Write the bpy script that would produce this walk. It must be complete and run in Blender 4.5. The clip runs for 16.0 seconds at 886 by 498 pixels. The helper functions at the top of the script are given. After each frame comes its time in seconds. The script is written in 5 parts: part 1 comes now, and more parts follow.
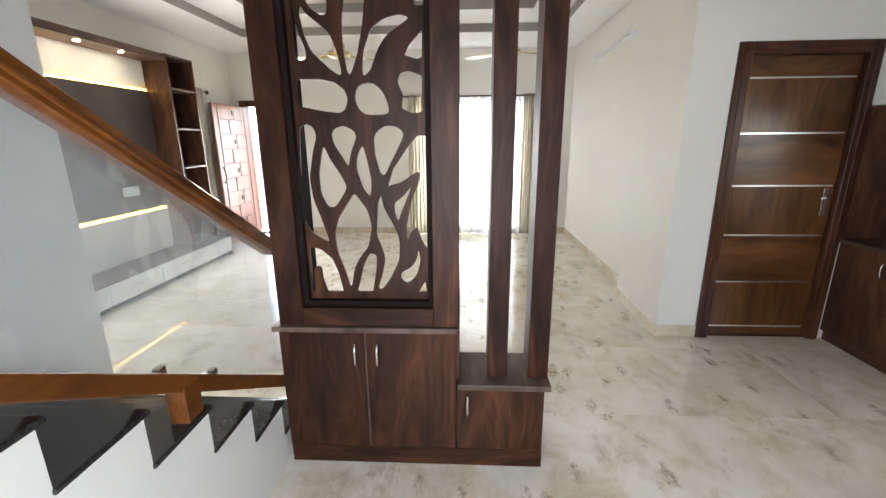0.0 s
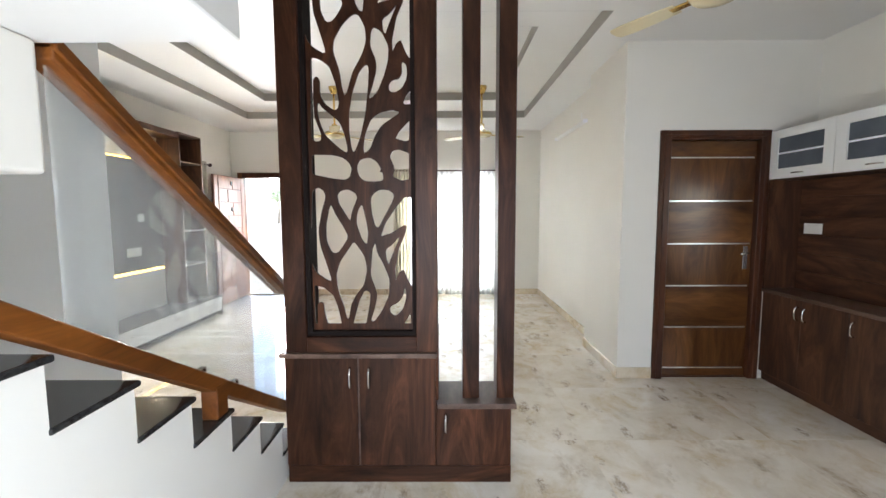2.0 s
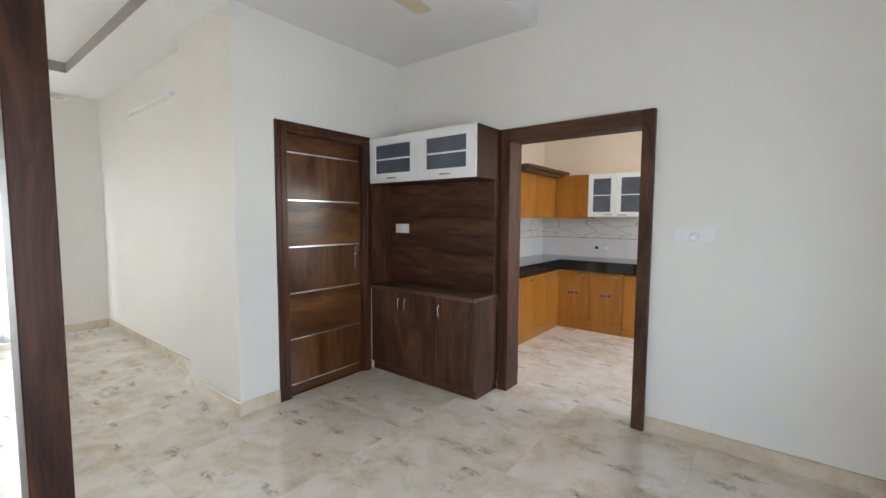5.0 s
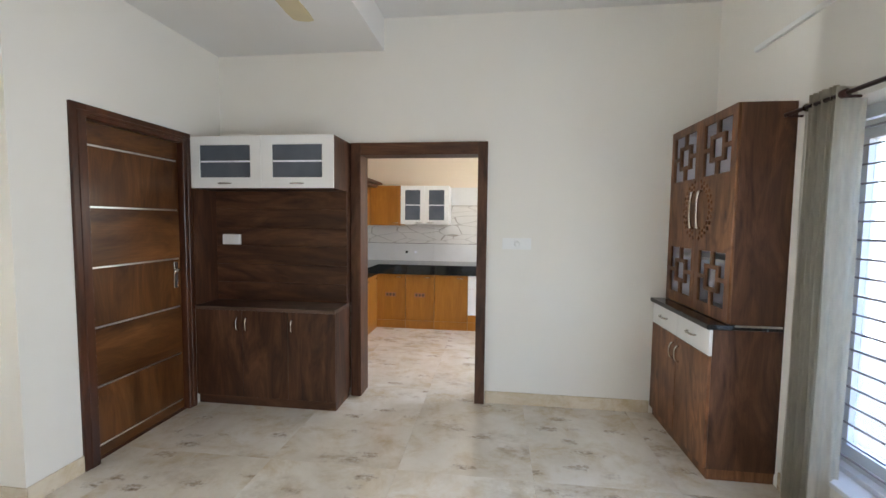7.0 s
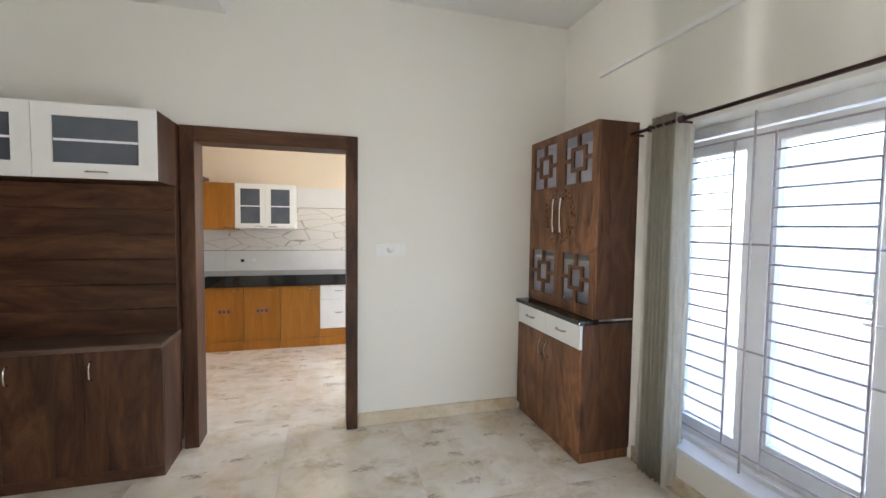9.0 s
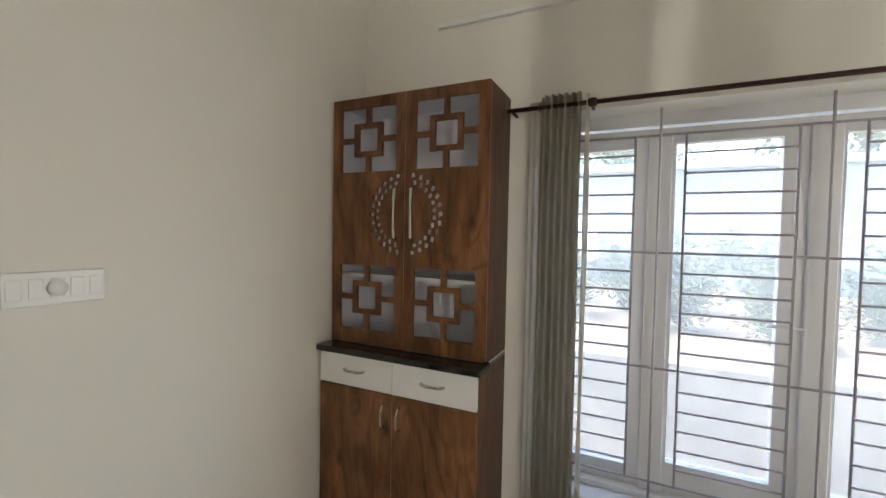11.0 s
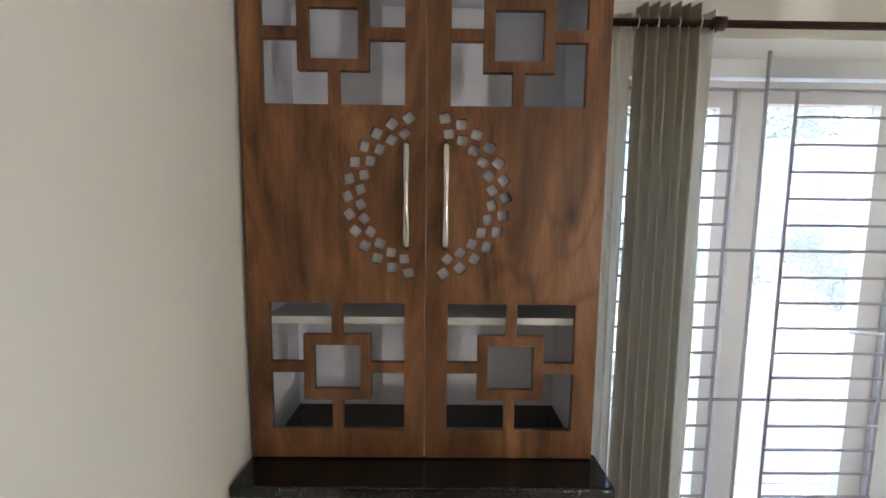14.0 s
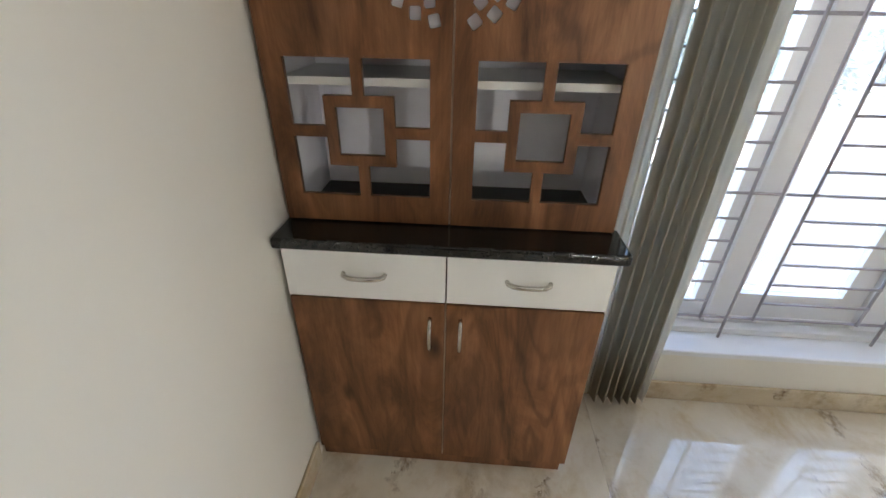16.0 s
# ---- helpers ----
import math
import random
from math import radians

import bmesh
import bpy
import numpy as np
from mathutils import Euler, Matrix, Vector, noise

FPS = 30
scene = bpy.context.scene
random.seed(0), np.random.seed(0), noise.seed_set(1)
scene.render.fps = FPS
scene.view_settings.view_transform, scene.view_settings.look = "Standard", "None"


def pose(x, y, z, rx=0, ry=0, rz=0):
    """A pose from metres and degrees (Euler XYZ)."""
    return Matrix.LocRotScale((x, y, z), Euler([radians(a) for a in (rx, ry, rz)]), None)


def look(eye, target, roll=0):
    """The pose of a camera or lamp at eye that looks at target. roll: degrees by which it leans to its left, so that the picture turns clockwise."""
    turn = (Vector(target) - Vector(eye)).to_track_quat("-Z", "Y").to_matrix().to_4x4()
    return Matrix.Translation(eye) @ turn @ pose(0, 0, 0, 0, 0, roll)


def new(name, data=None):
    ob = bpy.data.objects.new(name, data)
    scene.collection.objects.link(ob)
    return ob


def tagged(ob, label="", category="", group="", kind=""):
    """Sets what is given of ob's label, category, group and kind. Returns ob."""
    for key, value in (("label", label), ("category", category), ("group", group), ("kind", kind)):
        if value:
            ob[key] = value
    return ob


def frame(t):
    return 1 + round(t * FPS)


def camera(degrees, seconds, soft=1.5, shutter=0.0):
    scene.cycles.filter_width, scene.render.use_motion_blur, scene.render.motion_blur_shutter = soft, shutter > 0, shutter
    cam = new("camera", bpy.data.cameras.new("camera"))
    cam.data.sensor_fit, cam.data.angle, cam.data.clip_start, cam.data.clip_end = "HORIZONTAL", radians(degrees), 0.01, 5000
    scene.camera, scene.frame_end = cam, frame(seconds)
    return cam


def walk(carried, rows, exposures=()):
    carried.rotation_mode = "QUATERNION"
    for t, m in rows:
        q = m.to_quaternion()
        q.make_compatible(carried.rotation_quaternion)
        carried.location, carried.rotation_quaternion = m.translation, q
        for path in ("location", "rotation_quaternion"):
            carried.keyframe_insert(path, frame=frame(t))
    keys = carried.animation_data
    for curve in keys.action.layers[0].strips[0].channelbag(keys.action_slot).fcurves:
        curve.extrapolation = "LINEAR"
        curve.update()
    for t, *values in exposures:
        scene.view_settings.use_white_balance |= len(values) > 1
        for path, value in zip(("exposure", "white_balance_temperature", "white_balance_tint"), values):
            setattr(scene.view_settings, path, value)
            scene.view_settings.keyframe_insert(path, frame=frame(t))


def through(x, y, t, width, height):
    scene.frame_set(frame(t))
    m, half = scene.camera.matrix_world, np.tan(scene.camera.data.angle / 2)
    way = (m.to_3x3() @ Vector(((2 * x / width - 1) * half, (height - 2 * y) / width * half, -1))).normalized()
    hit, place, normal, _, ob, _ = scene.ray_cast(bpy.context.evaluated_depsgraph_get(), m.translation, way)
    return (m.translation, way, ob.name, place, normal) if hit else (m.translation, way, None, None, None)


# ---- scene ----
cam = camera(93.5, 16.0)
PATH = [
    (0, (0.08, 0.136, 1.521), (-0.019, 2.068, 1.014), -0.5),
    (0.5, (0.069, 0.038, 1.504), (-0.014, 2.0, 1.125), -0.4),
    (1, (0.09, -0.128, 1.478), (0.026, 1.851, 1.195), -0.2),
    (1.5, (0.104, -0.255, 1.467), (0.06, 1.733, 1.25), -0.2),
    (2, (0.102, -0.318, 1.46), (0.09, 1.674, 1.283), -0.2),
    (2.5, (0.1, -0.317, 1.456), (0.168, 1.676, 1.3), -0.1),
    (3, (0.133, -0.29, 1.452), (0.369, 1.691, 1.312), -0.2),
    (3.5, (0.182, -0.244, 1.468), (0.671, 1.69, 1.325), -0.2),
    (4, (0.241, -0.118, 1.449), (1.087, 1.688, 1.306), -0.1),
    (4.5, (0.222, 0.084, 1.427), (1.454, 1.652, 1.283), 0.1),
    (5, (0.222, 0.353, 1.411), (1.792, 1.582, 1.264), 0.3),
    (7.5, (-0.213, 0.908, 1.493), (1.779, 1.035, 1.37), 0.6),
    (8, (-0.213, 0.935, 1.496), (1.783, 0.94, 1.381), 0.6),
    (8.5, (-0.094, 1.063, 1.485), (1.889, 0.826, 1.381), 0.7),
    (9, (0.123, 1.181, 1.48), (2.044, 0.635, 1.377), 0.7),
    (9.5, (0.494, 1.257, 1.482), (2.267, 0.338, 1.389), 0.7),
    (10, (0.911, 1.327, 1.473), (2.428, 0.027, 1.388), 0.9),
    (12.5, (2.59, 0.879, 1.548), (2.709, -1.117, 1.503), 0.8),
    (13, (2.692, 0.637, 1.593), (2.734, -1.362, 1.554), 0.7),
    (13.5, (2.712, 0.572, 1.582), (2.714, -1.426, 1.5), 0.7),
    (14, (2.723, 0.571, 1.553), (2.703, -1.418, 1.348), 0.7),
    (14.5, (2.727, 0.564, 1.504), (2.703, -1.397, 1.113), 0.8),
    (15, (2.732, 0.536, 1.446), (2.713, -1.362, 0.815), 0.8),
    (15.5, (2.732, 0.532, 1.399), (2.753, -1.288, 0.57), 1.0),
    (16, (2.706, 0.551, 1.42), (2.818, -1.17, 0.407), 1.0),
]
walk(cam, [(t, look(e, g, r)) for t, e, g, r in PATH], [(0, 3.67, 6250, 10), (1, 3.72, 6250, 10), (2, 3.61, 6250, 10), (4, 3.78, 6000, 10), (5, 3.77, 6000, 10), (7.5, 3.78, 6320, 10), (9, 3.85, 6420, 10), (10, 3.57, 6820, 10), (12.5, 3.1, 7280, 10), (13.5, 3.6, 6880, 10), (14.5, 3.85, 6730, 10), (16, 3.8, 6780, 10)])

# ---- daylight ----
world = bpy.data.worlds.new("world")
scene.world = world
world.use_nodes = True
_n, _l = world.node_tree.nodes, world.node_tree.links
sky = _n.new("ShaderNodeTexSky")
sky.sky_type, sky.sun_disc = "NISHITA", False
sky.sun_elevation, sky.sun_rotation = radians(59.5), radians(78.7)
_n["Background"].inputs["Strength"].default_value = 0.15
_l.new(sky.outputs[0], _n["Background"].inputs["Color"])
sun = new("sun", bpy.data.lights.new("sun", "SUN"))
sun.data.energy, sun.data.angle, sun.data.color = 1.4, radians(12), (1.0, 0.95, 0.88)
# veiled high sun from the east, so that no beam falls into the rooms
sun.matrix_world = look((30, 6, 52), (0, 0, 0))


def area(name, eye, target, w, h, watts, color=(1, 1, 1)):
    d = bpy.data.lights.new(name, "AREA")
    d.shape, d.size, d.size_y, d.energy, d.color = "RECTANGLE", w, h, watts, color
    ob = new(name, d)
    ob.matrix_world = look(eye, target)
    return ob


# skylight through the openings
win = area("window_skylight", (-0.05, -0.79, 1.15), (-0.05, 3, 1.15), 1.0, 1.65, 3.9, (0.93, 0.965, 1.0))
win.data.spread = radians(165)
area("far_window_skylight", (0.2, 7.3, 1.1), (0.2, 3, 1.1), 1.5, 1.8, 20, (0.95, 0.97, 1.0))
door_sky = area("main_door_skylight", (-2.88, 7.6, 1.15), (-1.5, 3.5, 1.0), 0.62, 1.6, 12, (1.0, 0.98, 0.95))
door_sky.data.spread = radians(80)
area("kitchen_skylight", (4.4, -0.66, 1.55), (4.4, 3, 1.2), 1.3, 1.0, 2.0, (1.0, 0.95, 0.88))


# ---- materials ----
def mat(name):
    m = bpy.data.materials.new(name)
    m.use_nodes = True
    return m, m.node_tree.nodes, m.node_tree.links, m.node_tree.nodes["Principled BSDF"]


def ramp(n, stops):
    r = n.new("ShaderNodeValToRGB")
    e = r.color_ramp.elements
    while len(e) < len(stops):
        e.new(0.5)
    for k, (p, c) in zip(e, stops):
        k.position, k.color = p, (*c, 1)
    return r


def coords(n, l, scale=(1, 1, 1), turn=(0, 0, 0)):
    t, mp = n.new("ShaderNodeTexCoord"), n.new("ShaderNodeMapping")
    mp.inputs["Scale"].default_value = scale
    mp.inputs["Rotation"].default_value = [radians(a) for a in turn]
    l.new(t.outputs["Object"], mp.inputs["Vector"])
    return mp


def noise_tex(n, l, vec, scale, detail=4, rough=0.5, dist=0.0):
    x = n.new("ShaderNodeTexNoise")
    x.inputs["Scale"].default_value, x.inputs["Detail"].default_value = scale, detail
    x.inputs["Roughness"].default_value, x.inputs["Distortion"].default_value = rough, dist
    if vec is not None:
        l.new(vec.outputs[0], x.inputs["Vector"])
    return x


def bump(n, l, b, height, strength, dist=0.01):
    u = n.new("ShaderNodeBump")
    u.inputs["Strength"].default_value, u.inputs["Distance"].default_value = strength, dist
    l.new(height, u.inputs["Height"])
    l.new(u.outputs[0], b.inputs["Normal"])


def mixc(n, l, fac, a, b, mode="MIX"):
    x = n.new("ShaderNodeMix")
    x.data_type, x.blend_type = "RGBA", mode
    for sock, v in ((x.inputs[0], fac), (x.inputs[6], a), (x.inputs[7], b)):
        if isinstance(v, (int, float)):
            sock.default_value = v
        elif isinstance(v, tuple):
            sock.default_value = (*v, 1)
        else:
            l.new(v, sock)
    return x.outputs[2]


def plain(name, color, rough=0.5, metal=0.0, vary=0.06, scale=6.0, bump_s=0.0, coat=0.0):
    m, n, l, b = mat(name)
    v = coords(n, l)
    t = noise_tex(n, l, v, scale, 5)
    lo = tuple(max(0, c * (1 - vary)) for c in color)
    hi = tuple(min(1, c * (1 + vary)) for c in color)
    r = ramp(n, [(0.3, lo), (0.7, hi)])
    l.new(t.outputs["Fac"], r.inputs[0])
    l.new(r.outputs[0], b.inputs["Base Color"])
    b.inputs["Roughness"].default_value, b.inputs["Metallic"].default_value = rough, metal
    b.inputs["Coat Weight"].default_value = coat
    if bump_s:
        f = noise_tex(n, l, v, scale * 25, 3)
        bump(n, l, b, f.outputs["Fac"], bump_s, 0.003)
    return m


def wood(name, dark, mid, light, grain="Z", rough=0.35, wide=1.0, coat=0.0, bands=1.0, rings=False):
    """Laminate or timber with long grain along an axis, broad tone bands and dark figure."""
    m, n, l, b = mat(name)
    s = {"X": (0.2, 1, 1), "Y": (1, 0.2, 1), "Z": (1, 1, 0.2)}[grain]
    v = coords(n, l, s)
    broad = noise_tex(n, l, v, 4.0 * wide, 3, 0.5, 0.8)
    figure = noise_tex(n, l, v, 6.0 * wide, 7, 0.66, 2.2)
    fine = noise_tex(n, l, coords(n, l, tuple(k * (1 if k == 1 else 0.12) for k in s)), 160, 3)
    r = ramp(n, [(0.30, dark), (0.50, mid), (0.72, light)])
    l.new(figure.outputs["Fac"], r.inputs[0])
    tone = ramp(n, [(0.36, tuple(1 - bands * k for k in (0.38, 0.42, 0.44))), (0.64, tuple(1 + bands * k for k in (0.2, 0.16, 0.12)))])
    l.new(broad.outputs["Fac"], tone.inputs[0])
    c = mixc(n, l, 1.0, r.outputs[0], tone.outputs[0], "MULTIPLY")
    fr = ramp(n, [(0.35, (0.89, 0.89, 0.89)), (0.6, (1.04, 1.04, 1.04))])
    l.new(fine.outputs["Fac"], fr.inputs[0])
    c = mixc(n, l, 1.0, c, fr.outputs[0], "MULTIPLY")
    if rings:
        # cathedral figure: contour lines of a slow field, and a few dark knots
        slow = noise_tex(n, l, coords(n, l, tuple(k * (1 if k == 1 else 1.7) for k in s)), 3.1, 3, 0.45, 0.6)
        many, wave = n.new("ShaderNodeMath"), n.new("ShaderNodeMath")
        many.operation, wave.operation = "MULTIPLY", "SINE"
        many.inputs[1].default_value = 52.0
        l.new(slow.outputs["Fac"], many.inputs[0])
        l.new(many.outputs[0], wave.inputs[0])
        line = ramp(n, [(0.0, (1.06, 1.05, 1.04)), (0.45, (1.0, 1.0, 1.0)), (0.95, (0.66, 0.62, 0.60))])
        l.new(wave.outputs[0], line.inputs[0])
        patch = ramp(n, [(0.42, (0.25, 0.25, 0.25)), (0.62, (1, 1, 1))])
        l.new(noise_tex(n, l, v, 3.0, 2).outputs["Fac"], patch.inputs[0])
        c = mixc(n, l, patch.outputs[0], c, mixc(n, l, 1.0, c, line.outputs[0], "MULTIPLY"))
        knot = n.new("ShaderNodeTexVoronoi")
        knot.inputs["Scale"].default_value = 5.5
        l.new(coords(n, l, tuple(k * (1 if k == 1 else 2.2) for k in s)).outputs[0], knot.inputs["Vector"])
        kr = ramp(n, [(0.03, (0.30, 0.26, 0.24)), (0.13, (1, 1, 1))])
        l.new(knot.outputs["Distance"], kr.inputs[0])
        c = mixc(n, l, 1.0, c, kr.outputs[0], "MULTIPLY")
    l.new(c, b.inputs["Base Color"])
    b.inputs["Roughness"].default_value = rough
    b.inputs["Coat Weight"].default_value = coat
    b.inputs["Coat Roughness"].default_value = 0.2
    b.inputs["Specular IOR Level"].default_value = 0.35
    bump(n, l, b, fine.outputs["Fac"], 0.08, 0.001)
    return m


def wall_paint(name, color):
    m, n, l, b = mat(name)
    v = coords(n, l)
    big = noise_tex(n, l, v, 1.3, 4)
    r = ramp(n, [(0.35, tuple(c * 0.97 for c in color)), (0.65, color)])
    l.new(big.outputs["Fac"], r.inputs[0])
    smudge = noise_tex(n, l, coords(n, l, (1, 1, 0.4)), 4.0, 8, 0.7)
    sr = ramp(n, [(0.72, (1, 1, 1)), (0.86, (0.9, 0.88, 0.84))])
    l.new(smudge.outputs["Fac"], sr.inputs[0])
    l.new(mixc(n, l, 1.0, r.outputs[0], sr.outputs[0], "MULTIPLY"), b.inputs["Base Color"])
    b.inputs["Roughness"].default_value = 0.55
    f = noise_tex(n, l, v, 70, 4)
    bump(n, l, b, f.outputs["Fac"], 0.05, 0.004)
    return m


def stone_floor(name, rough=0.035, stain=(1, 1, 1)):
    """Polished cream marble with brown shards and grey clouds."""
    m, n, l, b = mat(name)
    v = coords(n, l)
    cloud = noise_tex(n, l, v, 2.2, 7, 0.66, 0.4)
    base = ramp(n, [(0.3, (0.65, 0.585, 0.475)), (0.5, (0.755, 0.70, 0.605)), (0.7, (0.84, 0.805, 0.735))])
    l.new(cloud.outputs["Fac"], base.inputs[0])
    # warm veils
    veil = noise_tex(n, l, coords(n, l, (1, 0.8, 1), (0, 0, 35)), 3.6, 8, 0.72, 0.4)
    vr = ramp(n, [(0.48, (1, 1, 1)), (0.68, (0.80, 0.71, 0.55))])
    l.new(veil.outputs["Fac"], vr.inputs[0])
    c = mixc(n, l, 1.0, base.outputs[0], vr.outputs[0], "MULTIPLY")
    # broken brown and grey shards, large and small: single cells picked at random, frayed by noise
    for scale, stretch, turn, share, strength, dark, light in ((5.0, 0.5, -28, 0.78, 0.65, (0.31, 0.22, 0.13), (0.54, 0.46, 0.35)), (13, 0.45, 40, 0.85, 0.9, (0.15, 0.095, 0.055), (0.40, 0.31, 0.22)),
                                                                (3.6, 0.6, 15, 0.66, 0.6, (0.46, 0.37, 0.25), (0.60, 0.55, 0.46))):
        cv = coords(n, l, (1, stretch, 1), (0, 0, turn))
        wob = noise_tex(n, l, v, scale * 2.2, 4, 0.6)
        mad = n.new("ShaderNodeVectorMath")
        mad.operation = "MULTIPLY_ADD"
        l.new(wob.outputs["Color"], mad.inputs[0])
        mad.inputs[1].default_value = (0.9 / scale,) * 3
        l.new(cv.outputs[0], mad.inputs[2])
        vo = n.new("ShaderNodeTexVoronoi")
        vo.inputs["Scale"].default_value = scale
        l.new(mad.outputs[0], vo.inputs["Vector"])
        sep = n.new("ShaderNodeSeparateColor")
        l.new(vo.outputs["Color"], sep.inputs[0])
        pick = ramp(n, [(share, (0, 0, 0)), (share + 0.02, (1, 1, 1))])
        l.new(sep.outputs[0], pick.inputs[0])
        core = ramp(n, [(0.28, (1, 1, 1)), (0.55, (0, 0, 0))])
        l.new(vo.outputs["Distance"], core.inputs[0])
        fray = noise_tex(n, l, cv, scale * 3.5, 6, 0.7)
        fr = ramp(n, [(0.39, (0, 0, 0)), (0.60, (strength,) * 3)])
        l.new(fray.outputs["Fac"], fr.inputs[0])
        m1 = mixc(n, l, 1.0, pick.outputs[0], core.outputs[0], "MULTIPLY")
        m2 = mixc(n, l, 1.0, m1, fr.outputs[0], "MULTIPLY")
        tone = ramp(n, [(0.35, dark), (0.62, light)])
        l.new(noise_tex(n, l, v, scale * 2.5, 3).outputs["Fac"], tone.inputs[0])
        c = mixc(n, l, m2, c, tone.outputs[0])
    # each slab is cut from another part of the stone
    info, shift = n.new("ShaderNodeObjectInfo"), n.new("ShaderNodeVectorMath")
    shift.operation = "SCALE"
    shift.inputs[0].default_value = (41.0, 17.0, 0.0)
    l.new(info.outputs["Random"], shift.inputs["Scale"])
    for q in [q for q in n if q.bl_idname == "ShaderNodeMapping"]:
        l.new(shift.outputs[0], q.inputs["Location"])
    lot = ramp(n, [(0.0, (0.94, 0.93, 0.91)), (1.0, (1.03, 1.03, 1.03))])
    l.new(info.outputs["Random"], lot.inputs[0])
    c = mixc(n, l, 1.0, c, lot.outputs[0], "MULTIPLY")
    l.new(mixc(n, l, 1.0, c, stain, "MULTIPLY"), b.inputs["Base Color"])
    b.inputs["Roughness"].default_value = rough
    b.inputs["Specular IOR Level"].default_value = 1.0
    return m


def glass_mat(name, tint=(1, 1, 1), rough=0.0, gloss=0.06, dust_haze=0.0):
    m, n, l, b = mat(name)
    n.remove(b)
    tr, gl, mx = n.new("ShaderNodeBsdfTransparent"), n.new("ShaderNodeBsdfGlossy"), n.new("ShaderNodeMixShader")
    lw = n.new("ShaderNodeLayerWeight")
    lw.inputs["Blend"].default_value = 0.5
    pw, sc = n.new("ShaderNodeMath"), n.new("ShaderNodeMath")
    pw.operation, sc.operation = "POWER", "MULTIPLY_ADD"
    l.new(lw.outputs["Facing"], pw.inputs[0])
    pw.inputs[1].default_value = 4.0
    l.new(pw.outputs[0], sc.inputs[0])
    sc.inputs[1].default_value, sc.inputs[2].default_value = 0.5, gloss / 2
    tr.inputs["Color"].default_value = (*tint, 1)
    gl.inputs["Roughness"].default_value = rough
    l.new(sc.outputs[0], mx.inputs[0])
    l.new(tr.outputs[0], mx.inputs[1])
    l.new(gl.outputs[0], mx.inputs[2])
    out = mx
    if dust_haze:
        # a thin patchy film that scatters light to both sides: window dust, reflected haze on stair glass
        df, tl, both, out = n.new("ShaderNodeBsdfDiffuse"), n.new("ShaderNodeBsdfTranslucent"), n.new("ShaderNodeMixShader"), n.new("ShaderNodeMixShader")
        df.inputs["Color"].default_value = tl.inputs["Color"].default_value = (0.86, 0.89, 0.90, 1)
        l.new(df.outputs[0], both.inputs[1])
        l.new(tl.outputs[0], both.inputs[2])
        film = ramp(n, [(0.2, (dust_haze * 0.9,) * 3), (0.8, (dust_haze * 1.1,) * 3)])
        l.new(noise_tex(n, l, coords(n, l), 2.5, 5, 0.6).outputs["Fac"], film.inputs[0])
        l.new(film.outputs[0], out.inputs[0])
        l.new(mx.outputs[0], out.inputs[1])
        l.new(both.outputs[0], out.inputs[2])
    l.new(out.outputs[0], n["Material Output"].inputs["Surface"])
    return m


def glow(name, color, power):
    m, n, l, b = mat(name)
    b.inputs["Base Color"].default_value = (*color, 1)
    b.inputs["Emission Color"].default_value = (*color, 1)
    b.inputs["Emission Strength"].default_value = power
    return m


def cloth(name, color, through=0.0, weave=900):
    m, n, l, b = mat(name)
    v = coords(n, l)
    t = noise_tex(n, l, coords(n, l, (1, 1, 0.2)), 60, 3)
    r = ramp(n, [(0.3, tuple(c * 0.88 for c in color)), (0.7, color)])
    l.new(t.outputs["Fac"], r.inputs[0])
    l.new(r.outputs[0], b.inputs["Base Color"])
    b.inputs["Roughness"].default_value = 0.9
    b.inputs["Sheen Weight"].default_value = 0.2
    bump(n, l, b, noise_tex(n, l, v, weave, 2).outputs["Fac"], 0.15, 0.001)
    if through:
        tl, mx = n.new("ShaderNodeBsdfTranslucent"), n.new("ShaderNodeMixShader")
        mx.inputs[0].default_value = through
        l.new(r.outputs[0], tl.inputs["Color"])
        l.new(b.outputs[0], mx.inputs[1])
        l.new(tl.outputs[0], mx.inputs[2])
        l.new(mx.outputs[0], n["Material Output"].inputs["Surface"])
    return m


WALNUT_D, WALNUT_M, WALNUT_L = (0.028, 0.0115, 0.0062), (0.080, 0.035, 0.0180), (0.146, 0.070, 0.037)
M_WALNUT = wood("walnut_upright", WALNUT_D, WALNUT_M, WALNUT_L, "Z", 0.46)
M_WALNUT_X = wood("walnut_along_x", WALNUT_D, WALNUT_M, WALNUT_L, "X", 0.46)
M_WALNUT_Y = wood("walnut_along_y", WALNUT_D, WALNUT_M, WALNUT_L, "Y", 0.46)
M_DARKWALNUT = wood("deep_walnut_upright", (0.010, 0.004, 0.0022), (0.044, 0.0162, 0.0078), (0.105, 0.041, 0.019), "Z", 0.4)
M_DARKWALNUT_X = wood("deep_walnut_along_x", (0.010, 0.004, 0.0022), (0.044, 0.0162, 0.0078), (0.105, 0.041, 0.019), "X", 0.4)
M_FIGURED = wood("figured_walnut", (0.062, 0.0255, 0.0105), (0.178, 0.079, 0.034), (0.30, 0.145, 0.069), "Z", 0.42, 1.0, 0.0, 0.7, True)
for _m in (M_DARKWALNUT, M_DARKWALNUT_X):
    _m.node_tree.nodes["Principled BSDF"].inputs["Specular IOR Level"].default_value = 0.18
M_EDGE = plain("pale_edge_band", (0.42, 0.33, 0.26), 0.45, 0, 0.08)
M_GREYWALNUT = wood("greyed_walnut", (0.055, 0.034, 0.026), (0.10, 0.064, 0.048), (0.15, 0.10, 0.078), "Y", 0.38)
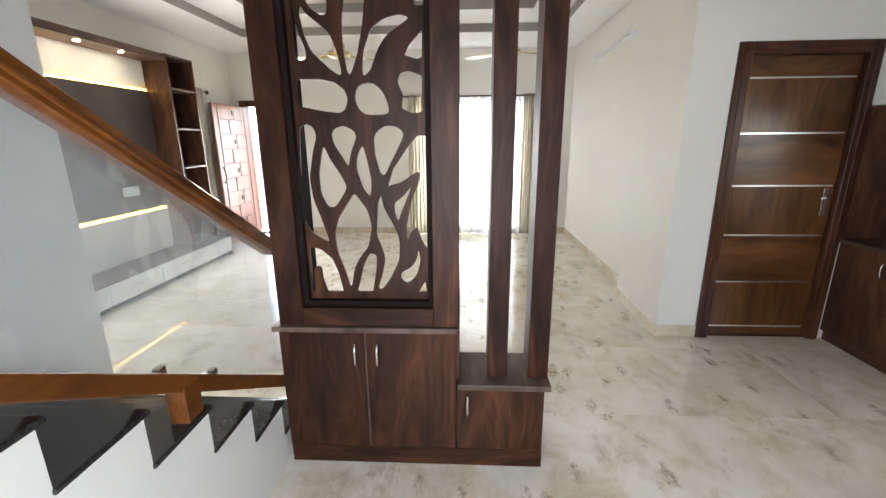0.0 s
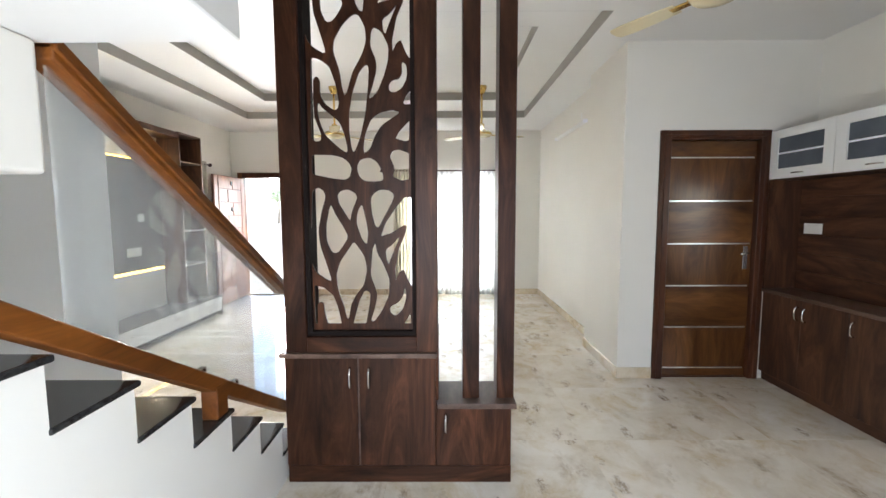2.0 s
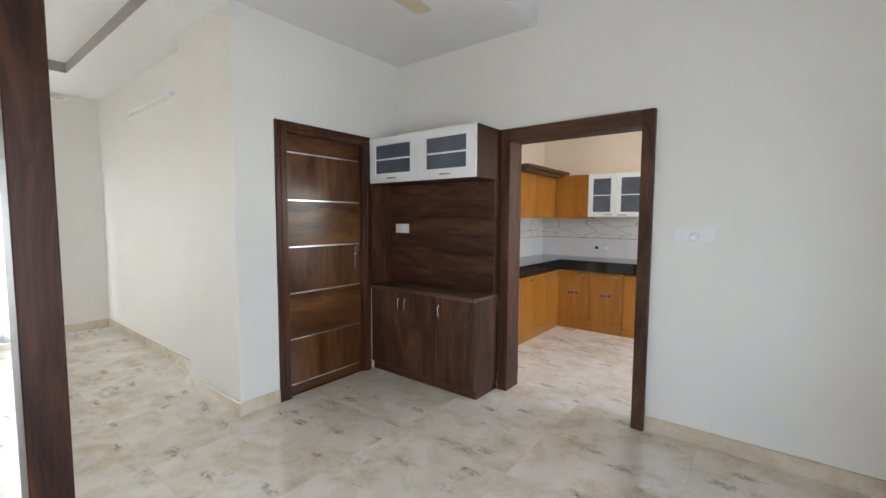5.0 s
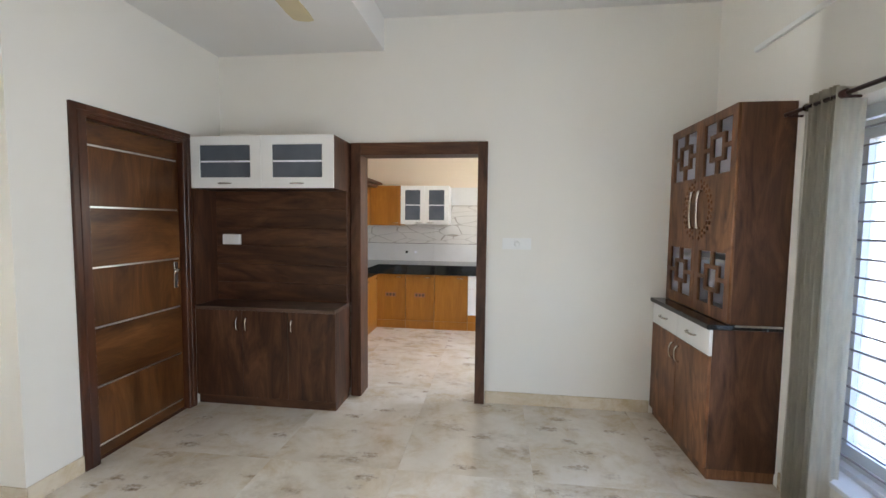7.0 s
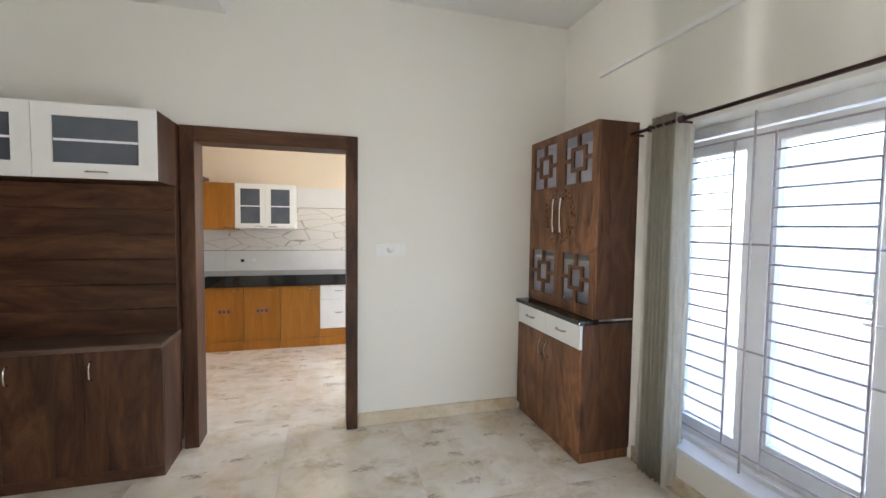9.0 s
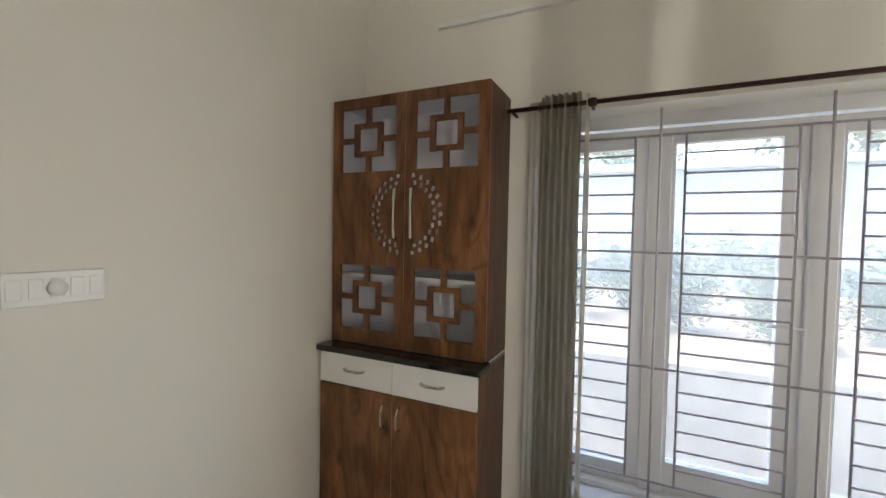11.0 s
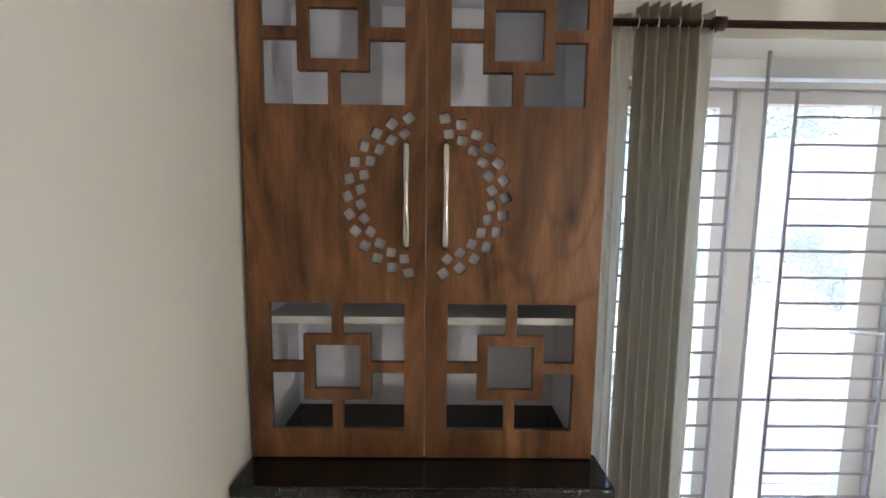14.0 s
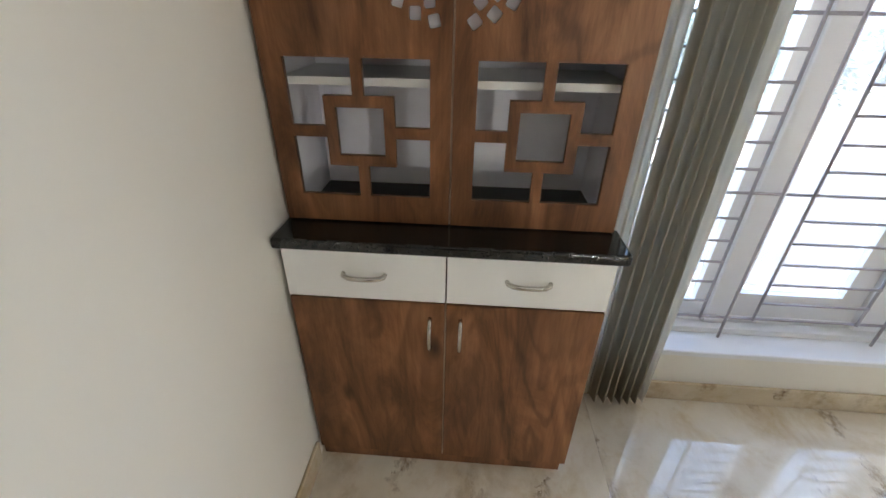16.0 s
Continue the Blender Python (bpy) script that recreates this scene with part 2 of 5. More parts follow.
M_DOOR = wood("polished_door_veneer", (0.056, 0.0195, 0.006), (0.134, 0.053, 0.0155), (0.22, 0.098, 0.031), "Z", 0.28, 0.8, 0.12)
M_DOOR_H = wood("polished_door_veneer_across", (0.056, 0.0195, 0.006), (0.134, 0.053, 0.0155), (0.22, 0.098, 0.031), "X", 0.28, 0.8, 0.12)
M_FRAME = wood("dark_door_frame", (0.035, 0.011, 0.005), (0.068, 0.023, 0.010), (0.10, 0.036, 0.016), "Z", 0.3)
M_TEAK = wood("varnished_teak", (0.085, 0.026, 0.0045), (0.145, 0.047, 0.0075), (0.20, 0.07, 0.012), "Y", 0.4, 1.0, 0.12)
M_KITCHEN = wood("orange_oak_laminate", (0.33, 0.13, 0.018), (0.375, 0.152, 0.022), (0.42, 0.178, 0.028), "Z", 0.3, 1.0, 0.0, 0.3)
M_PINKDOOR = wood("salmon_primed_timber", (0.31, 0.13, 0.08), (0.37, 0.16, 0.105), (0.43, 0.20, 0.135), "Z", 0.4)
M_PINKGROOVE = plain("salmon_groove", (0.20, 0.08, 0.05), 0.5, 0, 0.15)
# near black with little sheen: the shade of the screen's groove as colour
M_GROOVE_SHADE = plain("groove_shade_black_brown", (0.010, 0.006, 0.005), 0.75, 0, 0.2)
M_GROOVE_SHADE.node_tree.nodes["Principled BSDF"].inputs["Specular IOR Level"].default_value = 0.15
M_WALL = wall_paint("cream_white_emulsion", (0.80, 0.775, 0.712))
M_KWALL = wall_paint("kitchen_cream_emulsion", (0.78, 0.66, 0.52))
M_STAIRWALL = wall_paint("cool_white_emulsion", (0.80, 0.82, 0.83))
M_CEIL = wall_paint("ceiling_white", (0.80, 0.79, 0.765))
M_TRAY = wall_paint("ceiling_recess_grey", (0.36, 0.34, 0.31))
M_FLOOR = stone_floor("polished_marble")
M_SKIRT = stone_floor("marble_skirting", 0.2, (0.86, 0.80, 0.70))
M_WHITE = plain("white_laminate", (0.80, 0.80, 0.78), 0.3, 0, 0.02)
M_PVC = plain("white_pvc", (0.80, 0.81, 0.83), 0.35, 0, 0.02)
M_SWITCH = plain("switch_plastic", (0.82, 0.82, 0.80), 0.3, 0, 0.01)
M_GREYBOX = plain("grey_liner_board", (0.84, 0.85, 0.92), 0.5, 0, 0.04)
M_GRILL = plain("grey_grille_paint", (0.36, 0.34, 0.37), 0.45, 0.3, 0.08, 20)
M_ROD = plain("bronze_curtain_rod", (0.05, 0.018, 0.014), 0.35, 0.5, 0.1)
M_STRIP = plain("bright_steel_strip", (0.86, 0.85, 0.82), 0.3, 1.0, 0.04, 30)
M_CHROME = plain("brushed_steel", (0.58, 0.56, 0.52), 0.26, 1.0, 0.05, 30)
M_GOLD = plain("polished_brass", (0.75, 0.52, 0.17), 0.2, 1.0, 0.05)
M_CREAMFAN = plain("ivory_fan_enamel", (0.76, 0.66, 0.42), 0.25, 0.1, 0.03, 6, 0, 0.3)
M_GRANITE = plain("black_granite", (0.012, 0.013, 0.013), 0.06, 0, 0.6, 120)
M_TREAD = plain("dark_granite_tread", (0.022, 0.022, 0.023), 0.16, 0, 0.5, 90)
M_DARK = plain("shadow_gap_black", (0.006, 0.005, 0.006), 0.7, 0, 0.1)
M_SLATE = plain("slate_laminate", (0.062, 0.050, 0.045), 0.4, 0, 0.35, 3)
M_CURTAIN = cloth("sage_grey_curtain", (0.61, 0.56, 0.45), 0.12)
M_LINING = cloth("pale_curtain_lining", (0.84, 0.81, 0.73), 0.4)
M_SHEER = cloth("white_sheer", (0.74, 0.74, 0.71), 0.03)
M_GLASS = glass_mat("dusty_window_glass", dust_haze=0.26)
# the film here stands in for pale walls reflected in the glass
M_STAIRGLASS = glass_mat("faintly_grey_glass", (0.94, 0.965, 0.965), 0.0, 0.24, 0.17)
M_FROST = plain("smoked_cabinet_glass", (0.10, 0.115, 0.14), 0.12, 0, 0.2, 3)
M_TILE = plain("glazed_wall_tile", (0.72, 0.71, 0.69), 0.08, 0, 0.03)
M_GROUT = plain("tile_joint", (0.10, 0.08, 0.07), 0.6, 0, 0.1)
M_LED = glow("warm_led_strip", (1.0, 0.60, 0.10), 1.1)
M_LAMP = glow("downlight_lens", (1.0, 0.95, 0.86), 60.0)
M_SPOT = glow("warm_spot_lens", (1.0, 0.86, 0.6), 20.0)
M_PLASTER = plain("compound_wall_render", (0.46, 0.42, 0.36), 0.85, 0, 0.18, 4, 0.3)
M_SOIL = plain("dry_soil", (0.20, 0.165, 0.12), 0.95, 0, 0.25, 5, 0.4)
M_LEAF = plain("shrub_leaf", (0.21, 0.26, 0.14), 0.5, 0, 0.5, 3)
M_BARK = plain("shrub_stem", (0.10, 0.075, 0.05), 0.85, 0, 0.2)
M_CONCRETE = plain("house_wall_paint", (0.42, 0.445, 0.475), 0.8, 0, 0.06, 2)

# ---- building helpers ----
BASE = {}


def box(bm, x0, x1, y0, y1, z0, z1, bev=0.0, seg=1):
    r = bmesh.ops.create_cube(bm, size=1)
    vs = r["verts"]
    for v in vs:
        v.co = Vector(((x0 + x1) / 2 + v.co.x * (x1 - x0), (y0 + y1) / 2 + v.co.y * (y1 - y0), (z0 + z1) / 2 + v.co.z * (z1 - z0)))
    if bev:
        es = list({e for v in vs for e in v.link_edges})
        bmesh.ops.bevel(bm, geom=es, offset=bev, segments=seg, affect="EDGES", profile=0.5)
    return bm


def B(*dims, bev=0.0, seg=1):
    return box(bmesh.new(), *dims, bev=bev, seg=seg)


def tube(bm, pts, r, n=10):
    """A round bar through points, with closed ends."""
    rings = []
    pts = [Vector(p) for p in pts]
    for i, p in enumerate(pts):
        d = (pts[min(i + 1, len(pts) - 1)] - pts[max(i - 1, 0)]).normalized()
        a = d.orthogonal().normalized() if i == 0 else (rings_a - d * rings_a.dot(d)).normalized()
        rings_a = a
        c = d.cross(a)
        rad = r[i] if isinstance(r, (list, tuple)) else r
        rings.append([bm.verts.new(p + (a * math.cos(2 * math.pi * k / n) + c * math.sin(2 * math.pi * k / n)) * rad) for k in range(n)])
    for u, w in zip(rings, rings[1:]):
        for k in range(n):
            bm.faces.new((u[k], u[(k + 1) % n], w[(k + 1) % n], w[k]))
    bm.faces.new(rings[0][::-1])
    bm.faces.new(rings[-1])
    return bm


def lathe(bm, prof, at, n=24, axis="Z"):
    """Turned shape from (radius, height) pairs round an axis through at."""
    rings = []
    for r, h in prof:
        ring = []
        for k in range(n):
            a = 2 * math.pi * k / n
            o = Vector((math.cos(a) * r, math.sin(a) * r, h)) if axis == "Z" else (
                Vector((h, math.cos(a) * r, math.sin(a) * r)) if axis == "X" else Vector((math.cos(a) * r, h, math.sin(a) * r)))
            ring.append(bm.verts.new(Vector(at) + o))
        rings.append(ring)
    for u, w in zip(rings, rings[1:]):
        for k in range(n):
            bm.faces.new((u[k], u[(k + 1) % n], w[(k + 1) % n], w[k]))
    bm.faces.new(rings[0][::-1])
    bm.faces.new(rings[-1])
    return bm


def prism(bm, pts, axis, a, b):
    """An outline in the plane across an axis, pushed from a to b."""
    def at(p, t):
        return {"X": (t, p[0], p[1]), "Y": (p[0], t, p[1]), "Z": (p[0], p[1], t)}[axis]
    lo, hi = [bm.verts.new(at(p, a)) for p in pts], [bm.verts.new(at(p, b)) for p in pts]
    n = len(pts)
    for k in range(n):
        bm.faces.new((lo[k], lo[(k + 1) % n], hi[(k + 1) % n], hi[k]))
    bm.faces.new(lo[::-1])
    bm.faces.new(hi)
    return bm


def link(name, bm, material, off=(0, 0, 0), smooth=False):
    bmesh.ops.recalc_face_normals(bm, faces=bm.faces)
    if any(off):
        bmesh.ops.translate(bm, verts=bm.verts, vec=-Vector(off))
    me = bpy.data.meshes.new(name)
    bm.to_mesh(me)
    bm.free()
    if smooth:
        me.shade_smooth()
    me.materials.append(material)
    return new(name, me)


def structure(name, bm, material, label="", category=""):
    return tagged(link(name, bm, material), label, category, "", "structure")


def thing(name, at, label, category, group=""):
    ob = new(name)
    ob.empty_display_size = 0.1
    ob.location = at
    BASE[ob.name] = Vector(at)
    return tagged(ob, label, category, group)


def part(name, bm, material, parent, label="", smooth=False):
    off = BASE[parent.name]
    ob = link(name, bm, material, off, smooth)
    ob.parent = parent
    BASE[ob.name] = off
    return tagged(ob, label)


def solid(name, bm, material, at, label, category, group="", smooth=False):
    """A thing that is one mesh."""
    ob = link(name, bm, material, at, smooth)
    ob.location = at
    BASE[ob.name] = Vector(at)
    return tagged(ob, label, category, group)


def wall_with_holes(axis, p0, p1, a0, a1, z0, z1, holes):
    """A wall p0..p1 thick across axis, a0..a1 long; holes: (from, to, bottom, top)."""
    bm = bmesh.new()

    def piece(u0, u1, v0, v1):
        if u1 - u0 > 1e-4 and v1 - v0 > 1e-4:
            box(bm, *((p0, p1, u0, u1) if axis == "X" else (u0, u1, p0, p1)), v0, v1)
    at = a0
    for h0, h1, hb, ht in sorted(holes):
        piece(at, h0, z0, z1)
        piece(h0, h1, z0, hb)
        piece(h0, h1, ht, z1)
        at = h1
    piece(at, a1, z0, z1)
    return bm


def ring_frame(axis, p0, p1, a0, a1, z0, z1, hole):
    """One closed frame p0..p1 thick across an axis, with one opening (from, to, bottom, top)."""
    h0, h1, hb, ht = hole
    bm = bmesh.new()

    def loop(p, q):
        return [bm.verts.new((p, u, v) if axis == "X" else (u, p, v)) for u, v in q]
    out, inn = [(a0, z0), (a1, z0), (a1, z1), (a0, z1)], [(h0, hb), (h1, hb), (h1, ht), (h0, ht)]
    fo, fi, bo, bi = loop(p0, out), loop(p0, inn), loop(p1, out), loop(p1, inn)
    for k in range(4):
        j = (k + 1) % 4
        for f in ((fo[k], fo[j], fi[j], fi[k]), (bo[j], bo[k], bi[k], bi[j]), (fo[j], fo[k], bo[k], bo[j]), (fi[k], fi[j], bi[j], bi[k])):
            bm.faces.new(f)
    return bm


def cut_panel(name, x0, x1, z0, z1, holes, y0, y1):
    """An upright board with cut-outs; holes are outlines in x and z."""
    cu = bpy.data.curves.new(name, "CURVE")
    cu.dimensions, cu.fill_mode, cu.extrude = "2D", "BOTH", abs(y1 - y0) / 2
    for o in [[(x0, z0), (x1, z0), (x1, z1), (x0, z1)]] + holes:
        s = cu.splines.new("POLY")
        s.points.add(len(o) - 1)
        for q, (px, pz) in zip(s.points, o):
            q.co = (px, pz, 0, 1)
        s.use_cyclic_u = True
    tmp = new(name + "_curve", cu)
    dg = bpy.context.evaluated_depsgraph_get()
    dg.update()
    me = bpy.data.meshes.new_from_object(tmp.evaluated_get(dg))
    bpy.data.objects.remove(tmp)
    bpy.data.curves.remove(cu)
    bm = bmesh.new()
    bm.from_mesh(me)
    bpy.data.meshes.remove(me)
    for v in bm.verts:
        v.co = Vector((v.co.x, (y0 + y1) / 2 - v.co.z, v.co.y))
    bmesh.ops.remove_doubles(bm, verts=bm.verts, dist=1e-5)
    return bm


def rounded(pts, r=0.012, n=4):
    """Softens the corners of an outline."""
    out = []
    pts = [Vector(p) for p in pts]
    for i, p in enumerate(pts):
        a, b = pts[i - 1] - p, pts[(i + 1) % len(pts)] - p
        ra, rb = min(r, a.length * 0.45), min(r, b.length * 0.45)
        s, e = p + a.normalized() * ra, p + b.normalized() * rb
        for k in range(n + 1):
            t = k / n
            out.append(tuple(s * (1 - t) ** 2 + p * 2 * t * (1 - t) + e * t * t))
    return out


def bow_handle(bm, at, length, axis, out, r=0.006, reach=0.028):
    """A bowed pull handle along axis, standing out from a front."""
    at, out = Vector(at), Vector(out)
    a = {"X": Vector((1, 0, 0)), "Y": Vector((0, 1, 0)), "Z": Vector((0, 0, 1))}[axis]
    pts = [at - a * length / 2]
    for k in range(9):
        u = k / 8 - 0.5
        pts.append(at + a * length * u * 0.96 + out * reach * (1 - (2 * u) ** 4 * 0.55))
    pts.append(at + a * length / 2)
    return tube(bm, pts, r, 8)


HIGH, LOW = 3.10, 2.85
EAST, SOUTH, NORTH, WEST = 3.195, -0.72, 7.0, -3.62
DOORY = 3.24

# ---- structure ----
floor_bed = structure("floor", B(WEST - 0.2, 6.3, SOUTH - 0.24, NORTH + 0.3, -0.15, -0.004), M_FLOOR, "polished cream marble floor with brown flecks", "floor")
# south wall with its wide window
WX0, WX1, WZ0, WZ1 = -0.62, 2.20, 0.245, 2.06
structure("wall_south", wall_with_holes("Y", SOUTH - 0.23, SOUTH, -1.95, EAST + 0.12, 0, HIGH + 0.1, [(WX0, WX1, WZ0, WZ1)]), M_WALL, "cream painted wall round the wide window", "wall")
# east wall with the kitchen opening
KY0, KY1, KZ = 1.03, 1.985, 2.015
structure("wall_east", wall_with_holes("X", EAST, EAST + 0.15, SOUTH, DOORY + 0.12, 0, HIGH + 0.1, [(KY0 - 0.03, KY1 + 0.03, 0, KZ + 0.03)]), M_WALL, "cream painted wall with the kitchen opening", "wall")
# wall with the inner door
DX0, DX1, DZ = 1.985, 2.735, 2.06
structure("wall_bedroom", wall_with_holes("Y", DOORY, DOORY + 0.12, 1.742, EAST, 0, HIGH + 0.1, [(DX0 - 0.03, DX1 + 0.03, 0, DZ + 0.03)]), M_WALL, "white painted wall round the inner door", "wall")
structure("wall_pillar", B(1.6, 1.742, DOORY, 4.11, 0, LOW + 0.1), M_WALL, "white painted pillar beside the inner door", "wall")
structure("wall_living_east", B(1.742, 1.95, DOORY + 0.12, NORTH, 0, LOW + 0.1), M_WALL, "cream painted living room wall", "wall")
# far wall with main door and window
MX0, MX1, FX0, FX1 = -3.43, -2.62, -0.62, 1.0
structure("wall_north", wall_with_holes("Y", NORTH, NORTH + 0.2, WEST - 0.2, 1.95, 0, LOW + 0.1, [(MX0 - 0.03, MX1 + 0.03, 0, 2.09), (FX0, FX1, 0.12, 2.06)]), M_WALL, "cream painted far wall with main door and window", "wall")
structure("wall_west", B(WEST - 0.2, WEST, 2.08, NORTH, 0, LOW + 0.1), M_WALL, "white painted wall behind the television unit", "wall")
# stair wall and its return
STX = -1.83
structure("wall_stair", B(STX - 0.12, STX, SOUTH, 2.08, 0, HIGH + 0.1), M_STAIRWALL, "cool white painted wall beside the stair", "wall")
structure("wall_stair_return", B(WEST, STX - 0.12, 1.96, 2.08, 0, LOW + 0.1), M_STAIRWALL, "cool white painted return wall", "wall")
# ceilings
structure("ceiling_dining", B(STX - 0.12, EAST + 0.12, SOUTH - 0.2, 1.80, HIGH, HIGH + 0.12), M_CEIL, "white painted ceiling over the window side", "ceiling")


def tray_ceiling():
    bm = bmesh.new()
    ox0, ox1, oy0, oy1 = -2.85, 1.28, 2.72, 6.02
    ix0, ix1, iy0, iy1 = -2.32, 0.86, 3.2, 5.42
    box(bm, WEST - 0.2, EAST + 0.12, 1.80, oy0, LOW, LOW + 0.25)
    box(bm, WEST - 0.2, ox0, oy0, oy1, LOW, LOW + 0.25)
    box(bm, ox1, 1.95, oy0, oy1, LOW, LOW + 0.25)
    box(bm, 1.95, EAST + 0.12, oy0, DOORY + 0.1, LOW, LOW + 0.25)
    box(bm, WEST - 0.2, 1.95, oy1, NORTH + 0.1, LOW, LOW + 0.25)
    z = LOW + 0.10
    box(bm, ox0, ox1, oy0, iy0, z, z + 0.15)
    box(bm, ox0, ox1, iy1, oy1, z, z + 0.15)
    box(bm, ox0, ix0, iy0, iy1, z, z + 0.15)
    box(bm, ix1, ox1, iy0, iy1, z, z + 0.15)
    box(bm, ix0, ix1, iy0, iy1, LOW + 0.2, LOW + 0.3)
    return bm


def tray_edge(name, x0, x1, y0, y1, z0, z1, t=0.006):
    """Thin grey strips added on the upstand round a ceiling recess."""
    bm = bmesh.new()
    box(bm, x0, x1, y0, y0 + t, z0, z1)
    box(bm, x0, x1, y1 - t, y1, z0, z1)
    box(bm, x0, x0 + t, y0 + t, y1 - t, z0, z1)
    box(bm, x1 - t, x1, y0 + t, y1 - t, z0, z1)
    structure(name, bm, M_TRAY, "grey edge of the ceiling recess", "ceiling trim")


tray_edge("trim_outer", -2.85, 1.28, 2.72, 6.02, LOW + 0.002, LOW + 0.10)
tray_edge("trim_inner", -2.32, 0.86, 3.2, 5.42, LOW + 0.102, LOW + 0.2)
structure("ceiling_living", tray_ceiling(), M_CEIL, "white two-step tray ceiling", "ceiling")

# kitchen shell
KX1, KN, KS = 6.0, 3.0, -0.6
structure("wall_kitchen_east", B(KX1, KX1 + 0.12, KS - 0.12, KN + 0.12, 0, HIGH), M_KWALL, "cream painted kitchen wall", "wall")
structure("wall_kitchen_north", B(EAST + 0.15, KX1, KN, KN + 0.12, 0, HIGH), M_KWALL, "cream painted kitchen wall over the counter", "wall")
structure("wall_kitchen_south", wall_with_holes("Y", KS - 0.12, KS, EAST + 0.15, KX1, 0, HIGH, [(3.7, 5.1, 1.0, 2.1)]), M_KWALL, "cream painted kitchen wall with a window", "wall")
structure("ceiling_kitchen", B(EAST + 0.15, KX1 + 0.12, KS - 0.12, KN + 0.12, LOW + 0.02, LOW + 0.12), M_CEIL, "white kitchen ceiling", "ceiling")


def skirting(name, *dims):
    return structure(name, B(*dims, bev=0.003), M_SKIRT, "cream marble skirting", "skirting")


SK = 0.10
skirting("baseboard_east", EAST - 0.012, EAST, -0.33, 0.945, 0, SK)
skirting("baseboard_south", -0.7, 2.3, SOUTH, SOUTH + 0.012, 0, SK)
skirting("baseboard_bedroom", 1.6, 1.897, DOORY - 0.012, DOORY, 0, SK)
skirting("baseboard_pillar", 1.588, 1.6, DOORY - 0.012, 4.122, 0, SK)
skirting("baseboard_living", 1.73, 1.742, 4.11, NORTH, 0, SK)
skirting("baseboard_pillar_end", 1.6, 1.742, 4.11, 4.122, 0, SK)
skirting("baseboard_north", -2.55, 1.73, NORTH - 0.012, NORTH, 0, SK)

# ---- stair ----
RISE, GOING = 0.163, 0.25


def stair():
    st = thing("staircase", (-1.3, 0.7, 0), "white stair with dark polished granite treads", "staircase")
    for k in range(1, 11):
        y1 = 2.06 - GOING * (k - 1)
        y0 = y1 - GOING if k < 10 else SOUTH
        part("step", B(STX, -0.775, y0, y1, 0, RISE * k - 0.01), M_WALL, st)
        part("tread", B(STX, -0.768, y0 - 0.003, y1 + 0.022, RISE * k - 0.01, RISE * k + 0.008, bev=0.006, seg=3), M_TREAD, st, "dark polished granite tread")
        part("step_skirting", B(STX + 0.001, STX + 0.016, y0 + 0.022, y1, RISE * k + 0.008, RISE * k + 0.118), M_TREAD, st)


stair()


def sloped_bar(y0, z0, y1, z1, x0, x1, h, bev=0.006):
    """A rail with upright sides between two points of its middle line."""
    bm = bmesh.new()
    prism(bm, [(y0, z0 - h / 2), (y1, z1 - h / 2), (y1, z1 + h / 2), (y0, z0 + h / 2)], "X", x0, x1)
    bmesh.ops.bevel(bm, geom=list(bm.edges), offset=bev, segments=3, affect="EDGES", profile=0.6)
    return bm


def balustrade():
    b = thing("stair_balustrade", (-0.81, 1.3, 0.65), "glass balustrade with varnished teak rails on the stair", "balustrade")
    part("handrail", sloped_bar(1.955, 1.042, 0.645, 1.840, -0.845, -0.775, 0.066), M_TEAK, b, "varnished teak handrail")
    part("handrail_bead", sloped_bar(1.955, 1.036, 0.645, 1.834, -0.852, -0.768, 0.016, 0.005), M_TEAK, b)
    part("bottom_rail", sloped_bar(1.93, 0.374, -0.25, 1.711, -0.84, -0.78, 0.068), M_TEAK, b, "varnished teak bottom rail")
    bm = bmesh.new()
    prism(bm, [(1.93, 0.40), (0.66, 1.185), (0.66, 1.80), (1.93, 1.02)], "X", -0.815, -0.805)
    g = part("glass_panel", bm, M_STAIRGLASS, b, "clear glass panel")
    g.visible_shadow = False
    part("rail_block", B(-0.842, -0.778, 1.222, 1.302, 0.66, 0.79, bev=0.004), M_TEAK, b, "teak block on the tread")
    part("rail_block", B(-0.842, -0.778, 0.05, 0.13, 1.475, 1.53, bev=0.004), M_TEAK, b, "teak block on the tread")
    for y in (1.17, 1.40):
        part("glass_clip", B(-0.822, -0.798, y, y + 0.03, 0.9 - 0.62 * (y - 1.1), 0.93 - 0.62 * (y - 1.1), bev=0.003), M_CHROME, b)


balustrade()
structure("landing_slab", B(-1.2, -0.345, SOUTH, 0.63, 1.832, 2.30, bev=0.004), M_CEIL, "white plastered slab of the upper stair flight", "stair slab")
structure("landing_beam", B(-0.93, -0.775, SOUTH, 0.61, 1.545, 1.832, bev=0.012, seg=3), M_WALL, "white plastered beam under the upper flight", "beam")

# ---- partition with cut screen ----
PX0, PX1, PX2, PY, PYB = -0.755, 0.048, 0.452, 1.822, 2.10


